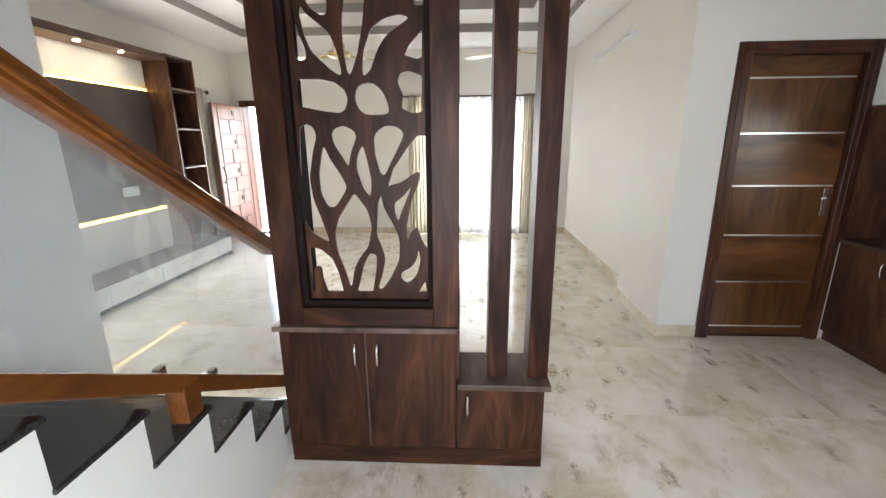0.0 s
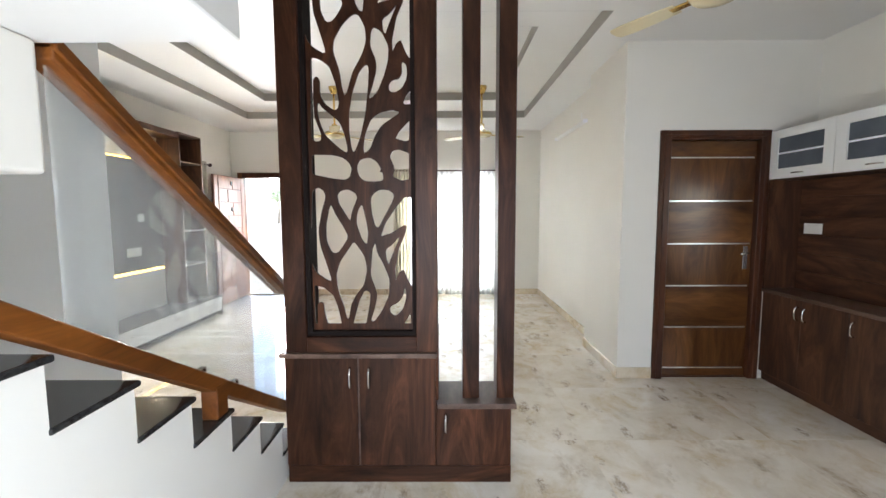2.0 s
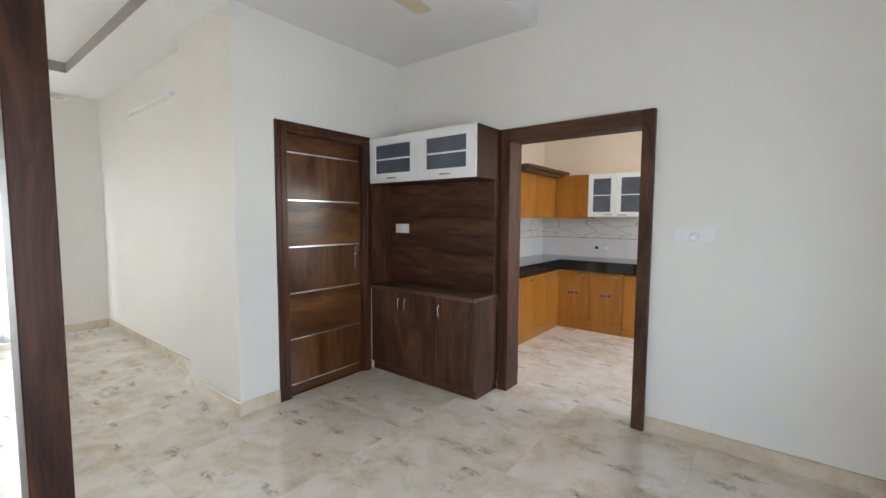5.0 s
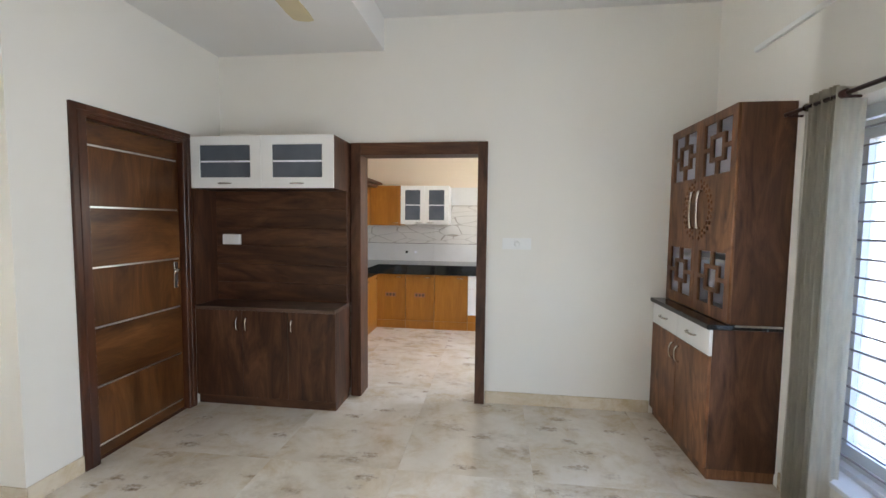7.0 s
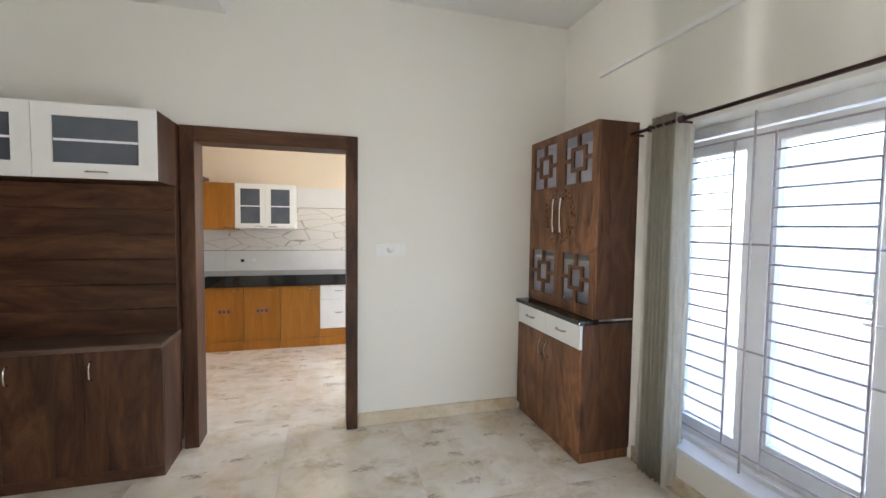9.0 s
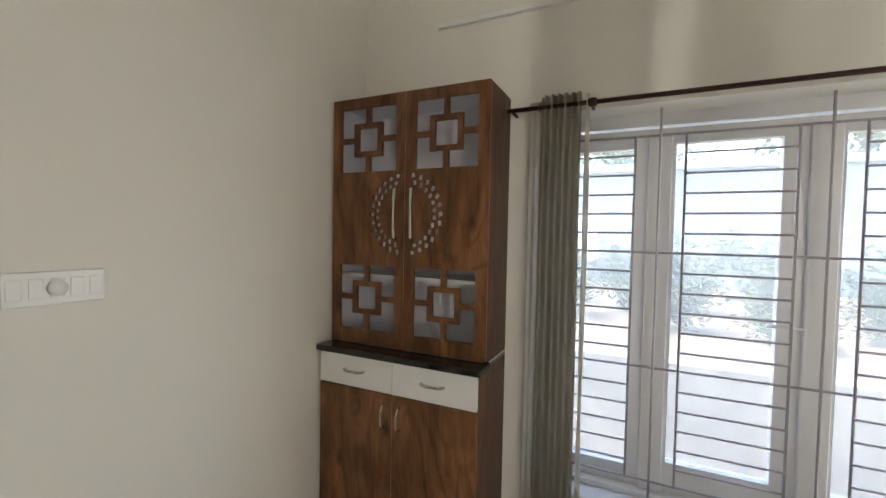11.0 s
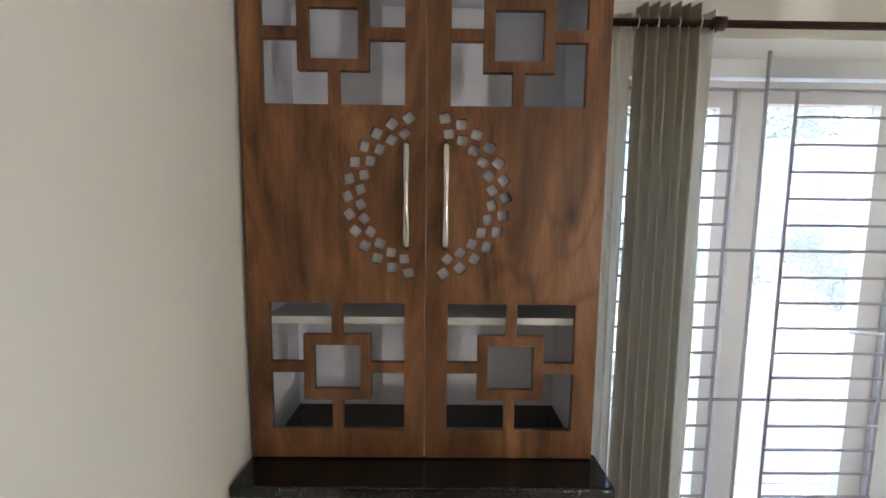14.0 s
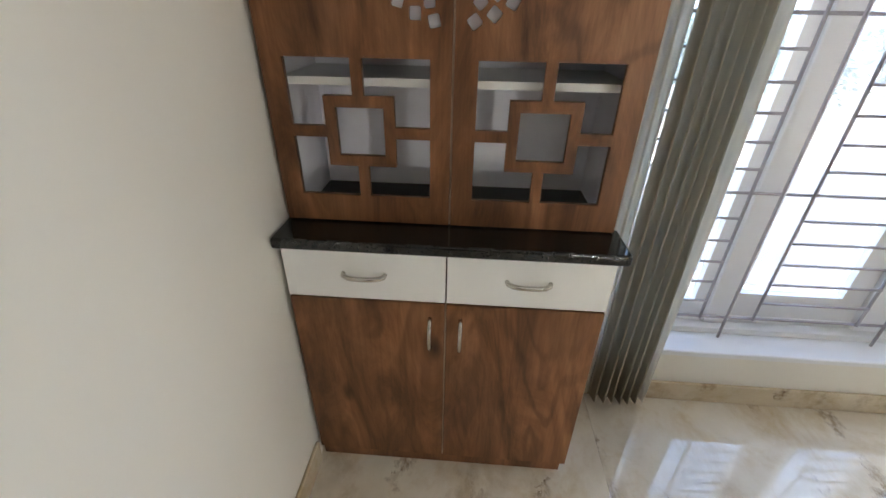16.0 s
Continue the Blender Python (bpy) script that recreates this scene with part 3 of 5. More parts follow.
def screen_leaves():
    """One repeat of the cut-outs between the stems, in centimetres: how soft their corners are, then the turning points of each."""
    yield 2.2, (-0.8, 70.6), (2.4, 72.3), (5.5, 70.6), (6.5, 67.2), (4.3, 60.5), (2.1, 50.3), (2.8, 41.8), (6.1, 31.4), (8.6, 22.7), (6.9, 22.4), (0.7, 26.4), (-1.9, 30.8), (-2.0, 47.0)
    yield 2.2, (9.2, 63.4), (11.4, 57.9), (15.2, 51.9), (18.0, 46.4), (15.7, 42.4), (12.3, 37.8), (9.1, 37.4), (6.1, 43.5), (5.9, 52.0), (8.0, 61.8)
    yield 1.5, (12.3, 68.1), (13.9, 70.3), (18.0, 71.3), (22.0, 69.3), (23.2, 66.9), (20.4, 60.4), (19.0, 54.4), (16.3, 58.7), (13.2, 63.9)
    yield 2.2, (25.4, 63.9), (27.1, 57.0), (28.5, 48.3), (27.6, 41.7), (24.8, 44.9), (22.1, 53.6), (22.8, 59.6)
    yield 2.2, (30.7, 68.2), (34.6, 71.1), (39.6, 70.8), (42.9, 68.2), (41.1, 63.9), (36.7, 56.1), (34.1, 50.9), (32.1, 51.7), (30.5, 58.7), (30.0, 65.6)
    yield 0.7, (51.6, 67.0), (47.9, 67.0), (43.6, 62.1), (37.5, 53.4), (35.1, 46.5), (40.7, 48.2), (47.6, 52.5), (48.9, 51.9), (47.9, 47.2), (44.7, 40.2), (42.4, 28.7), (42.7, 23.0), (44.7, 27.2), (47.0, 28.6), (49.4, 22.6), (51.4, 19.4)
    yield 2.2, (45.6, 47.0), (40.8, 41.5), (37.4, 39.4), (37.8, 34.1), (39.1, 31.1), (40.3, 34.9), (43.0, 41.1)
    yield 1.5, (-0.2, 89.3), (10.1, 89.1), (15.6, 87.8), (19.2, 85.0), (20.6, 81.7), (19.3, 77.5), (16.9, 76.1), (9.7, 77.0), (-0.6, 79.2)
    yield 2.2, (24.8, 86.8), (30.2, 87.8), (34.2, 84.8), (36.5, 80.2), (37.2, 75.9), (33.9, 75.2), (27.3, 75.3), (24.2, 77.8), (22.9, 82.6)
    yield 1.2, (41.8, 91.1), (45.1, 91.8), (50.5, 89.9), (50.3, 76.1), (46.4, 75.7), (41.9, 77.7), (42.7, 82.9), (40.5, 88.0)
    yield 2.2, (0.4, 138.7), (5.7, 137.1), (10.2, 133.3), (13.0, 125.4), (14.7, 115.6), (14.0, 112.3), (11.7, 111.8), (7.2, 115.3), (4.7, 119.8), (4.8, 127.4), (3.4, 128.9), (1.6, 127.2), (1.4, 115.1), (1.9, 107.8), (5.0, 99.7), (4.9, 96.4), (2.5, 95.8), (-0.2, 97.1), (0.0, 118.3)
    yield 2.2, (3.8, 116.3), (6.0, 112.7), (10.9, 108.9), (14.7, 105.8), (17.2, 99.2), (18.7, 91.7), (18.1, 90.1), (14.2, 92.5), (6.6, 99.7), (3.9, 106.7), (2.9, 113.5)
    yield 2.2, (28.8, 135.2), (30.4, 132.8), (29.8, 122.9), (28.1, 109.6), (25.3, 97.8), (22.1, 90.1), (20.6, 91.8), (19.4, 100.9), (19.6, 110.9), (21.5, 120.9), (25.0, 130.9)
    yield 2.2, (46.4, 110.6), (42.2, 107.9), (36.4, 104.0), (32.9, 98.8), (30.3, 92.0), (27.3, 89.7), (26.6, 91.9), (27.6, 99.5), (30.7, 107.1), (35.7, 110.7), (42.3, 112.1)
    yield 0.8, (50.9, 106.6), (50.6, 96.4), (48.6, 95.8), (43.6, 97.4), (45.4, 100.9)
    yield 0.6, (51.4, 121.7), (51.5, 114.6), (49.0, 114.4), (47.7, 115.3), (49.1, 118.8)
    yield 2.2, (47.9, 136.3), (49.8, 133.9), (49.9, 128.0), (47.6, 122.9), (43.4, 120.2), (40.4, 121.4), (40.5, 125.1), (42.7, 127.2), (45.5, 127.3), (47.4, 130.4), (47.0, 134.6)
    yield 2.2, (32.9, 153.4), (36.9, 151.2), (40.7, 143.3), (40.2, 135.8), (37.9, 128.3), (34.4, 120.6), (31.1, 117.5), (29.9, 117.9), (32.1, 124.7), (34.2, 132.2), (34.0, 137.1), (31.0, 144.3), (31.6, 150.8)
    yield 2.2, (23.9, 160.0), (25.9, 158.5), (28.9, 152.3), (29.2, 145.8), (26.9, 139.2), (21.9, 130.7), (19.2, 121.6), (17.8, 118.7), (16.4, 122.3), (15.1, 132.0), (12.0, 141.5), (12.5, 147.1), (16.4, 153.8), (20.4, 158.1)


def screen_foot():
    """The cut-outs that the bottom border crops."""
    yield 0.8, (-1.0, 20.4), (4.4, 19.0), (9.1, 14.8), (11.5, 8.6), (13.3, -0.8), (5.6, -0.8), (3.9, 5.4), (3.6, 10.3), (1.9, 11.3), (0.5, 9.9), (0.4, -0.8), (-1.0, -0.8)
    yield 1.0, (27.3, 17.4), (29.1, 16.0), (28.7, 10.5), (26.5, -0.8), (19.4, -0.8), (22.9, 11.6), (25.6, 16.8)
    yield 0.6, (50.3, 4.5), (50.9, -0.8), (47.1, -0.8)
    yield 2.2, (47.6, 19.6), (48.4, 14.1), (46.5, 7.0), (42.1, 3.0), (39.2, 5.5), (39.7, 8.7), (44.0, 10.7), (46.6, 14.2)
    yield 2.2, (32.2, 43.4), (32.9, 37.8), (36.8, 30.6), (39.5, 23.4), (39.0, 14.5), (35.3, 6.6), (31.0, 0.5), (28.8, 0.3), (31.2, 7.7), (32.7, 14.8), (31.5, 19.2), (29.2, 25.5), (30.4, 39.6)
    yield 2.2, (20.7, 44.1), (26.2, 36.1), (27.6, 29.1), (25.7, 20.3), (21.4, 15.2), (18.7, 10.0), (17.2, 2.1), (16.0, 1.6), (14.6, 8.4), (11.6, 17.3), (10.8, 26.1), (13.0, 33.0), (17.2, 38.9)


def leaf_board(x, z, x0, x1, z0, z1, y0, y1):
    """The screen's board with its leaves cut through, repeated up to the top border."""
    holes = []

    def cut(soft, pts, up):
        o = [(x + px / 100, z + pz / 100 + up) for px, pz in pts]
        if max(q[1] for q in o) < z1 - 0.03:
            holes.append(rounded(o, soft / 100, 5))
    for soft, *pts in screen_foot():
        cut(soft, pts, 0)
    for rep in (0, 1):
        for soft, *pts in screen_leaves():
            cut(soft, pts, 1.178 * rep)
    return cut_panel("leaf_board", x0, x1, z0, z1, holes, y0, y1)


def cabinet_door(x0, x1, y, z0, z1, material, parent, hx=None, hz=None, hl=0.10):
    d = part("door", B(x0, x1, y - 0.018, y, z0, z1, bev=0.0015), material, parent)
    if hx is not None:
        bm = bow_handle(bmesh.new(), (hx, y - 0.018, hz), hl, "Z", (0, -1, 0))
        part("handle", bm, M_CHROME, d, "bowed chrome handle", True)
    return d


def partition():
    c = thing("partition_cabinet", (-0.35, 1.96, 0), "dark walnut laminate base cabinet of the room divider", "cabinet")
    part("plinth", B(PX0 + 0.005, PX2, PY + 0.002, PYB - 0.01, 0, 0.092), M_DARKWALNUT_X, c)
    part("body", B(PX0, PX1, PY + 0.018, PYB, 0.092, 0.695), M_DARKWALNUT, c)
    part("low_body", B(PX1 + 0.001, PX2, PY + 0.018, PYB, 0.092, 0.42), M_DARKWALNUT, c)
    cabinet_door(PX0 + 0.002, -0.366, PY + 0.018, 0.095, 0.692, M_DARKWALNUT, c, -0.405, 0.585, 0.11)
    cabinet_door(-0.358, PX1 - 0.002, PY + 0.018, 0.095, 0.692, M_DARKWALNUT, c, -0.305, 0.585, 0.11)
    cabinet_door(PX1 + 0.004, PX2 - 0.002, PY + 0.018, 0.095, 0.416, M_DARKWALNUT, c, 0.10, 0.335, 0.10)
    part("edge_band", B(-0.3655, -0.3585, PY + 0.003, PY + 0.018, 0.095, 0.692), M_GREYWALNUT, c)
    part("worktop", B(PX0 - 0.022, PX1 + 0.008, PY - 0.018, PYB + 0.01, 0.695, 0.72, bev=0.004, seg=2), M_GREYWALNUT, c, "thin overhanging top board")
    part("low_top", B(PX1 + 0.009, PX2 + 0.024, PY - 0.02, PYB + 0.01, 0.42, 0.448, bev=0.004, seg=2), M_GREYWALNUT, c, "thin overhanging top board")
    part("side_board", B(PX1 - 0.004, PX1 + 0.014, PY + 0.03, PYB, 0.448, 0.80), M_DARKWALNUT, c)
    s = thing("cut_screen", (-0.35, 1.9, 0.72), "dark walnut screen with flowing leaf cut-outs on the cabinet", "screen")
    l0, l1, r0, r1 = -0.745, -0.632, -0.052, 0.060
    yb = PY + 0.17
    part("post", B(l0, l1, PY + 0.004, yb, 0.72, LOW, bev=0.003), M_DARKWALNUT, s)
    part("post", B(r0, r1, PY + 0.004, yb, 0.72, LOW, bev=0.003), M_DARKWALNUT, s)
    part("bottom_rail", B(l1, r0, PY + 0.004, yb, 0.72, 0.805, bev=0.003), M_DARKWALNUT_X, s)
    # recessed frame round the board, its groove shade painted in
    part("shadow_frame", B(l1, r0, PY + 0.03, yb - 0.01, 0.805, 0.828), M_GROOVE_SHADE, s, "dark recessed frame with the groove's shade in its colour")
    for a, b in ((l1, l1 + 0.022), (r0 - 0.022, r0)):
        part("shadow_frame", B(a, b, PY + 0.03, yb - 0.01, 0.828, LOW), M_GROOVE_SHADE, s, "dark recessed frame with the groove's shade in its colour")
    board = leaf_board(-0.592, 0.868, l1 + 0.002, r0 - 0.002, 0.828, LOW - 0.005, 1.885, 1.903)
    part("lattice", board, M_DARKWALNUT, s, "board cut into flowing leaves")
    for a, b in ((0.193, 0.283), (0.378, 0.470)):
        solid("divider_post", B(a, b, PY + 0.05, PY + 0.20, 0.448, LOW, bev=0.003), M_DARKWALNUT, ((a + b) / 2, PY + 0.12, 0.448),
              "slender dark walnut post from cabinet to ceiling", "post", "posts of the room divider")


partition()

# ---- inner door ----


def inner_door():
    d = thing("door_1", (2.36, 3.25, 0), "closed walnut veneer door with thin steel strips", "door")
    tagged(d, kind="structure")
    yf = DOORY - 0.018
    for a, b in ((1.897, DX0), (DX1, 2.817)):
        part("jamb", B(a, b, yf, DOORY + 0.11, 0, 2.13, bev=0.004), M_FRAME, d)
        part("jamb_bead", B(a + 0.035, b - 0.012 if a > 2 else b, yf - 0.006, yf + 0.01, 0, 2.1 - 0.01, bev=0.003), M_FRAME, d)
    part("lintel", B(DX0, DX1, yf, DOORY + 0.11, DZ - 0.01, 2.13, bev=0.004), M_FRAME, d)
    part("lintel_bead", B(DX0 - 0.04, DX1 + 0.03, yf - 0.006, yf + 0.008, DZ + 0.015, DZ + 0.035, bev=0.003), M_FRAME, d)
    zs = [0.012, 0.085, 0.45, 0.815, 1.18, 1.545, 1.91, DZ - 0.012]
    y = DOORY + 0.03
    leaf = part("leaf", B(DX0 + 0.003, DX1 - 0.003, y + 0.004, y + 0.04, 0.01, DZ - 0.012), M_DOOR, d)
    for i, (a, b) in enumerate(zip(zs, zs[1:])):
        part("panel", B(DX0 + 0.004, DX1 - 0.004, y, y + 0.01, a + 0.004, b - 0.004, bev=0.001), M_DOOR if i % 2 else M_DOOR_H, leaf)
        if i:
            part("steel_strip", B(DX0 + 0.02, DX1 - 0.02, y - 0.002, y + 0.01, a - 0.006, a + 0.006, bev=0.001), M_STRIP, leaf, "thin bright steel strip")
    part("threshold", B(DX0, DX1, DOORY + 0.02, DOORY + 0.11, 0, 0.011), M_FRAME, d)
    # unseen strips added behind the leaf to block light through its gaps
    for a, b, c, e in ((DX0 - 0.001, DX0 + 0.02, 0.011, DZ - 0.011), (DX1 - 0.02, DX1 + 0.001, 0.011, DZ - 0.011), (DX0 + 0.02, DX1 - 0.02, DZ - 0.035, DZ - 0.011)):
        part("light_stop", B(a, b, y + 0.041, y + 0.06, c, e), M_FRAME, d)
    plate = part("lock_plate", B(DX1 - 0.075, DX1 - 0.035, y - 0.008, y, 0.96, 1.16, bev=0.004, seg=2), M_CHROME, leaf)
    bm = tube(bmesh.new(), [(DX1 - 0.055, y - 0.005, 1.10), (DX1 - 0.055, y - 0.05, 1.10), (DX1 - 0.065, y - 0.052, 1.10), (DX1 - 0.125, y - 0.05, 1.095)], 0.009, 10)
    part("lever", bm, M_CHROME, leaf, "steel lever handle", True)


inner_door()

# ---- kitchen opening lining ----


def kitchen_frame():
    f = thing("opening_frame", (EAST, 1.5, 0), "dark walnut lining round the kitchen opening", "door frame")
    tagged(f, kind="structure")
    x0, x1 = 3.155, EAST + 0.155
    part("jamb", B(x0, x1, 0.953, KY0, 0, 2.113, bev=0.003), M_WALNUT, f)
    part("jamb", B(x0, x1, KY1, 2.07, 0, 2.113, bev=0.003), M_WALNUT, f)
    part("lintel", B(x0, x1, KY0, KY1, KZ, 2.113, bev=0.003), M_WALNUT_Y, f)


kitchen_frame()

# ---- sideboard and wall cabinet ----


def east_door(y0, y1, x, z0, z1, material, parent, name="door"):
    return part(name, B(x, x + 0.018, y0, y1, z0, z1, bev=0.0015), material, parent)


def sideboard():
    s = thing("sideboard", (3.0, 2.65, 0), "dark walnut sideboard with three doors beside the inner door", "sideboard")
    ys, yn = 2.078, 3.237
    part("plinth", B(2.862, 3.16, ys + 0.01, yn, 0, 0.075), M_WALNUT_Y, s)
    part("body", B(2.85, 3.16, ys, yn, 0.075, 0.775), M_WALNUT, s)
    for a, b, h in ((ys + 0.002, 2.462, 2.425), (2.466, 2.838, 2.80), (2.842, yn - 0.002, 2.875)):
        d = east_door(a, b, 2.832, 0.08, 0.77, M_WALNUT, s)
        part("handle", bow_handle(bmesh.new(), (2.832, h, 0.665), 0.10, "Z", (-1, 0, 0)), M_CHROME, d, "bowed chrome handle", True)
    part("worktop", B(2.806, 3.17, ys - 0.004, yn, 0.775, 0.803, bev=0.004, seg=2), M_GREYWALNUT, s, "greyed walnut top board")
    bk = thing("back_panel", (3.1, 2.65, 0.803), "dark walnut plank panelling between sideboard and wall cabinet", "wall panel")
    z = 0.803
    k = 0
    while z < 1.715:
        h = min(0.153, 1.716 - z)
        part("plank", B(3.085, 3.10, 2.078, 3.217, z + 0.0015, z + h - 0.0015, bev=0.0015), M_WALNUT_Y, bk)
        z += 0.153
        k += 1
    part("side_panel", B(2.822, 3.10, 3.218, 3.237, 0.803, 1.716), M_WALNUT, bk)
    part("backing", B(3.10, EAST, 2.078, 3.237, 0.803, 1.716), M_WALNUT, bk)
    u = thing("wall_cabinet", (3.0, 2.65, 1.718), "white glazed wall cabinet with walnut sides", "cabinet")
    part("body", B(2.83, EAST, 2.078, 3.237, 1.718, 2.113, bev=0.001), M_WALNUT, u)
    for a, b in ((2.08, 2.644), (2.648, 3.235)):
        d = part("door", ring_frame("X", 2.81, 2.83, a, b, 1.72, 2.111, (a + 0.085, b - 0.085, 1.80, 2.045)), M_WHITE, u, "white framed door")
        part("pane", B(2.8215, 2.8265, a + 0.085, b - 0.085, 1.80, 2.045), M_FROST, d, "smoked glass pane")
        part("shelf_edge", B(2.819, 2.8205, a + 0.09, b - 0.09, 1.915, 1.928), M_GREYBOX, d)
        part("handle", bow_handle(bmesh.new(), (2.81, (a + b) / 2, 1.755), 0.10, "Y", (-1, 0, 0), 0.005, 0.02), M_CHROME, d, "", True)


sideboard()


def switch_plate(at, axis, w, h, face, label, rockers=2):
    """A wall switch plate with rockers; face is the way it looks."""
    t = thing("switch_plate", at, label, "switch")
    x, y, z = at
    d = 0.013
    def slab(w0, w1, z0, z1, a, b):
        lo, hi = min(a * face, b * face), max(a * face, b * face)
        if axis == "X":
            return B(x + lo, x + hi, y + w0, y + w1, z + z0, z + z1, bev=0.0015)
        return B(x + w0, x + w1, y + lo, y + hi, z + z0, z + z1, bev=0.0015)
    part("plate", slab(-w / 2, w / 2, -h / 2, h / 2, 0, d), M_SWITCH, t)
    for k in range(rockers):
        u = -w / 2 + w * (k + 0.5) / rockers
        part("rocker", slab(u - w / rockers * 0.36, u + w / rockers * 0.36, -h * 0.3, h * 0.3, d, d + 0.003), M_SWITCH, t)
    return t


switch_plate((3.085, 3.075, 1.315), "X", 0.16, 0.085, -1, "white blank switch plate on the walnut panelling", 2)
sw = switch_plate((EAST, 0.715, 1.312), "X", 0.225, 0.09, -1, "white switch plate beside the kitchen opening", 5)
part("regulator", lathe(bmesh.new(), [(0.024, -0.012), (0.022, -0.022), (0.001, -0.023)], (EAST, 0.715, 1.312), 20, "X"), M_SWITCH, sw, "round fan regulator knob", True)
switch_plate((1.742, 4.2, 1.385), "X", 0.09, 0.10, -1, "small white switch plate on the living room wall", 2)

# ---- prayer cabinet ----


def square_lattice(x0, x1, z0, z1):
    """Cut-outs of one lattice block: a small square in a ring with four arms."""
    cx, cz = (x0 + x1) / 2, (z0 + z1) / 2
    arm, ro, ri = 0.0125, 0.082, 0.057
    out = [[(cx - ri, cz - ri), (cx + ri, cz - ri), (cx + ri, cz + ri), (cx - ri, cz + ri)]]
    for sx, xe in ((-1, x0), (1, x1)):
        for sz, ze in ((-1, z0), (1, z1)):
            out.append([(xe, ze), (cx + sx * arm, ze), (cx + sx * arm, cz + sz * ro), (cx + sx * ro, cz + sz * ro), (cx + sx * ro, cz + sz * arm), (xe, cz + sz * arm)])
    return out


def ring_dots(cx, cz, side):
    """Two rings of small diamond cuts round the handles; one door's half."""
    out = []
    for r, shift, size in ((0.157, 0.5, 0.0172), (0.188, 0.0, 0.0182)):
        n = 28
        for k in range(n):
            a = 2 * math.pi * (k + shift) / n
            px, pz = cx + math.cos(a) * r, cz + math.sin(a) * r
            if (px - cx) * side < 0.006 + size * 0.7:
                continue
            turn = a + 0.35
            out.append(rounded([(px + math.cos(turn + j * math.pi / 2) * size, pz + math.sin(turn + j * math.pi / 2) * size) for j in range(4)], 0.005, 2))
    return out


def prayer_cabinet():
    x0, x1, xm = 2.333, 3.182, 2.754
    lo = thing("base_cabinet", (xm, -0.53, 0), "walnut base cabinet with two white drawers", "cabinet")
    yb, yf = SOUTH + 0.002, -0.352
    part("plinth", B(x0 + 0.01, x1, yb, yf - 0.006, 0, 0.068), M_FIGURED, lo)
    part("body", B(x0, x1, yb, yf, 0.068, 0.886), M_WALNUT, lo)
    for a, b, h in ((x0 + 0.002, xm - 0.002, xm - 0.042), (xm + 0.002, x1 - 0.002, xm + 0.042)):
        d = part("door", B(a, b, yf, yf + 0.019, 0.072, 0.727, bev=0.0015), M_FIGURED, lo)
        part("handle", bow_handle(bmesh.new(), (h, yf + 0.019, 0.625), 0.105, "Z", (0, 1, 0)), M_CHROME, d, "bowed chrome handle", True)
        w = part("drawer", B(a, b, yf, yf + 0.019, 0.732, 0.884, bev=0.0015), M_WHITE, lo, "white drawer front")
        part("handle", bow_handle(bmesh.new(), ((a + b) / 2, yf + 0.019, 0.812), 0.11, "X", (0, 1, 0), 0.0065, 0.025), M_CHROME, w, "bowed chrome handle", True)
    part("edge_band", B(xm - 0.0019, xm + 0.0019, yf, yf + 0.014, 0.072, 0.727), M_EDGE, lo)
    top = bmesh.new()
    box(top, x0 - 0.02, EAST - 0.003, -0.45, -0.311, 0.887, 0.917, bev=0.007, seg=3)
    box(top, x0, EAST - 0.003, yb, -0.456, 0.887, 0.917)
    solid("granite_top", top, M_GRANITE, (xm, -0.5, 0.887), "polished black granite slab on the base cabinet", "worktop")
    up = thing("prayer_cabinet", (xm, -0.57, 0.917), "walnut prayer cabinet with lattice-cut double doors", "cabinet")
    z0, z1, yd = 0.918, 2.15, -0.439
    solid("edge_strip", B(x0 - 0.004, x0 - 0.0005, yb + 0.01, -0.46, 0.905, 0.917), M_CHROME, (x0, -0.58, 0.905), "thin bright metal strip along the cabinet side", "trim strip")
    t = 0.018
    part("side", B(x0, x0 + t, yb, yd, z0, z1), M_WALNUT, up)
    part("side", B(x1 - t, x1, yb, yd, z0, z1), M_WALNUT, up)
    part("top", B(x0 + t, x1 - t, yb, yd, z1 - t, z1), M_FIGURED, up)
    part("back", B(x0 + t, x1 - t, yb, yb + 0.008, z0, z1 - t), M_GREYBOX, up, "pale grey liner")
    part("liner", B(x0 + t, x0 + t + 0.003, yb + 0.008, yd - 0.001, z0, z1 - t), M_GREYBOX, up, "pale grey liner")
    part("liner", B(x1 - t - 0.003, x1 - t, yb + 0.008, yd - 0.001, z0, z1 - t), M_GREYBOX, up, "pale grey liner")
    part("liner", B(x0 + t + 0.003, x1 - t - 0.003, yb + 0.008, yd - 0.001, z1 - t - 0.003, z1 - t), M_GREYBOX, up, "pale grey liner")
    part("shelf", B(x0 + t + 0.003, x1 - t - 0.003, yb + 0.008, yd - 0.03, 1.252, 1.270), M_WHITE, up, "white shelf")
    part("shelf", B(x0 + t + 0.003, x1 - t - 0.003, yb + 0.008, yd - 0.03, 1.70, 1.718), M_GREYBOX, up)
    part("edge_band", B(xm - 0.0024, xm + 0.0024, yd, yd + 0.014, z0 + 0.004, z1), M_EDGE, up, "pale edge band between the doors")
    for a, b, side, h in ((x0, xm - 0.0025, -1, xm - 0.046), (xm + 0.0025, x1, 1, xm + 0.046)):
        bx0, bx1 = (a + 0.053, b - 0.052) if side < 0 else (a + 0.048, b - 0.048)
        holes = square_lattice(bx0, bx1, 1.783, 2.10) + square_lattice(bx0, bx1, 0.993, 1.317) + ring_dots(xm, 1.573, side)
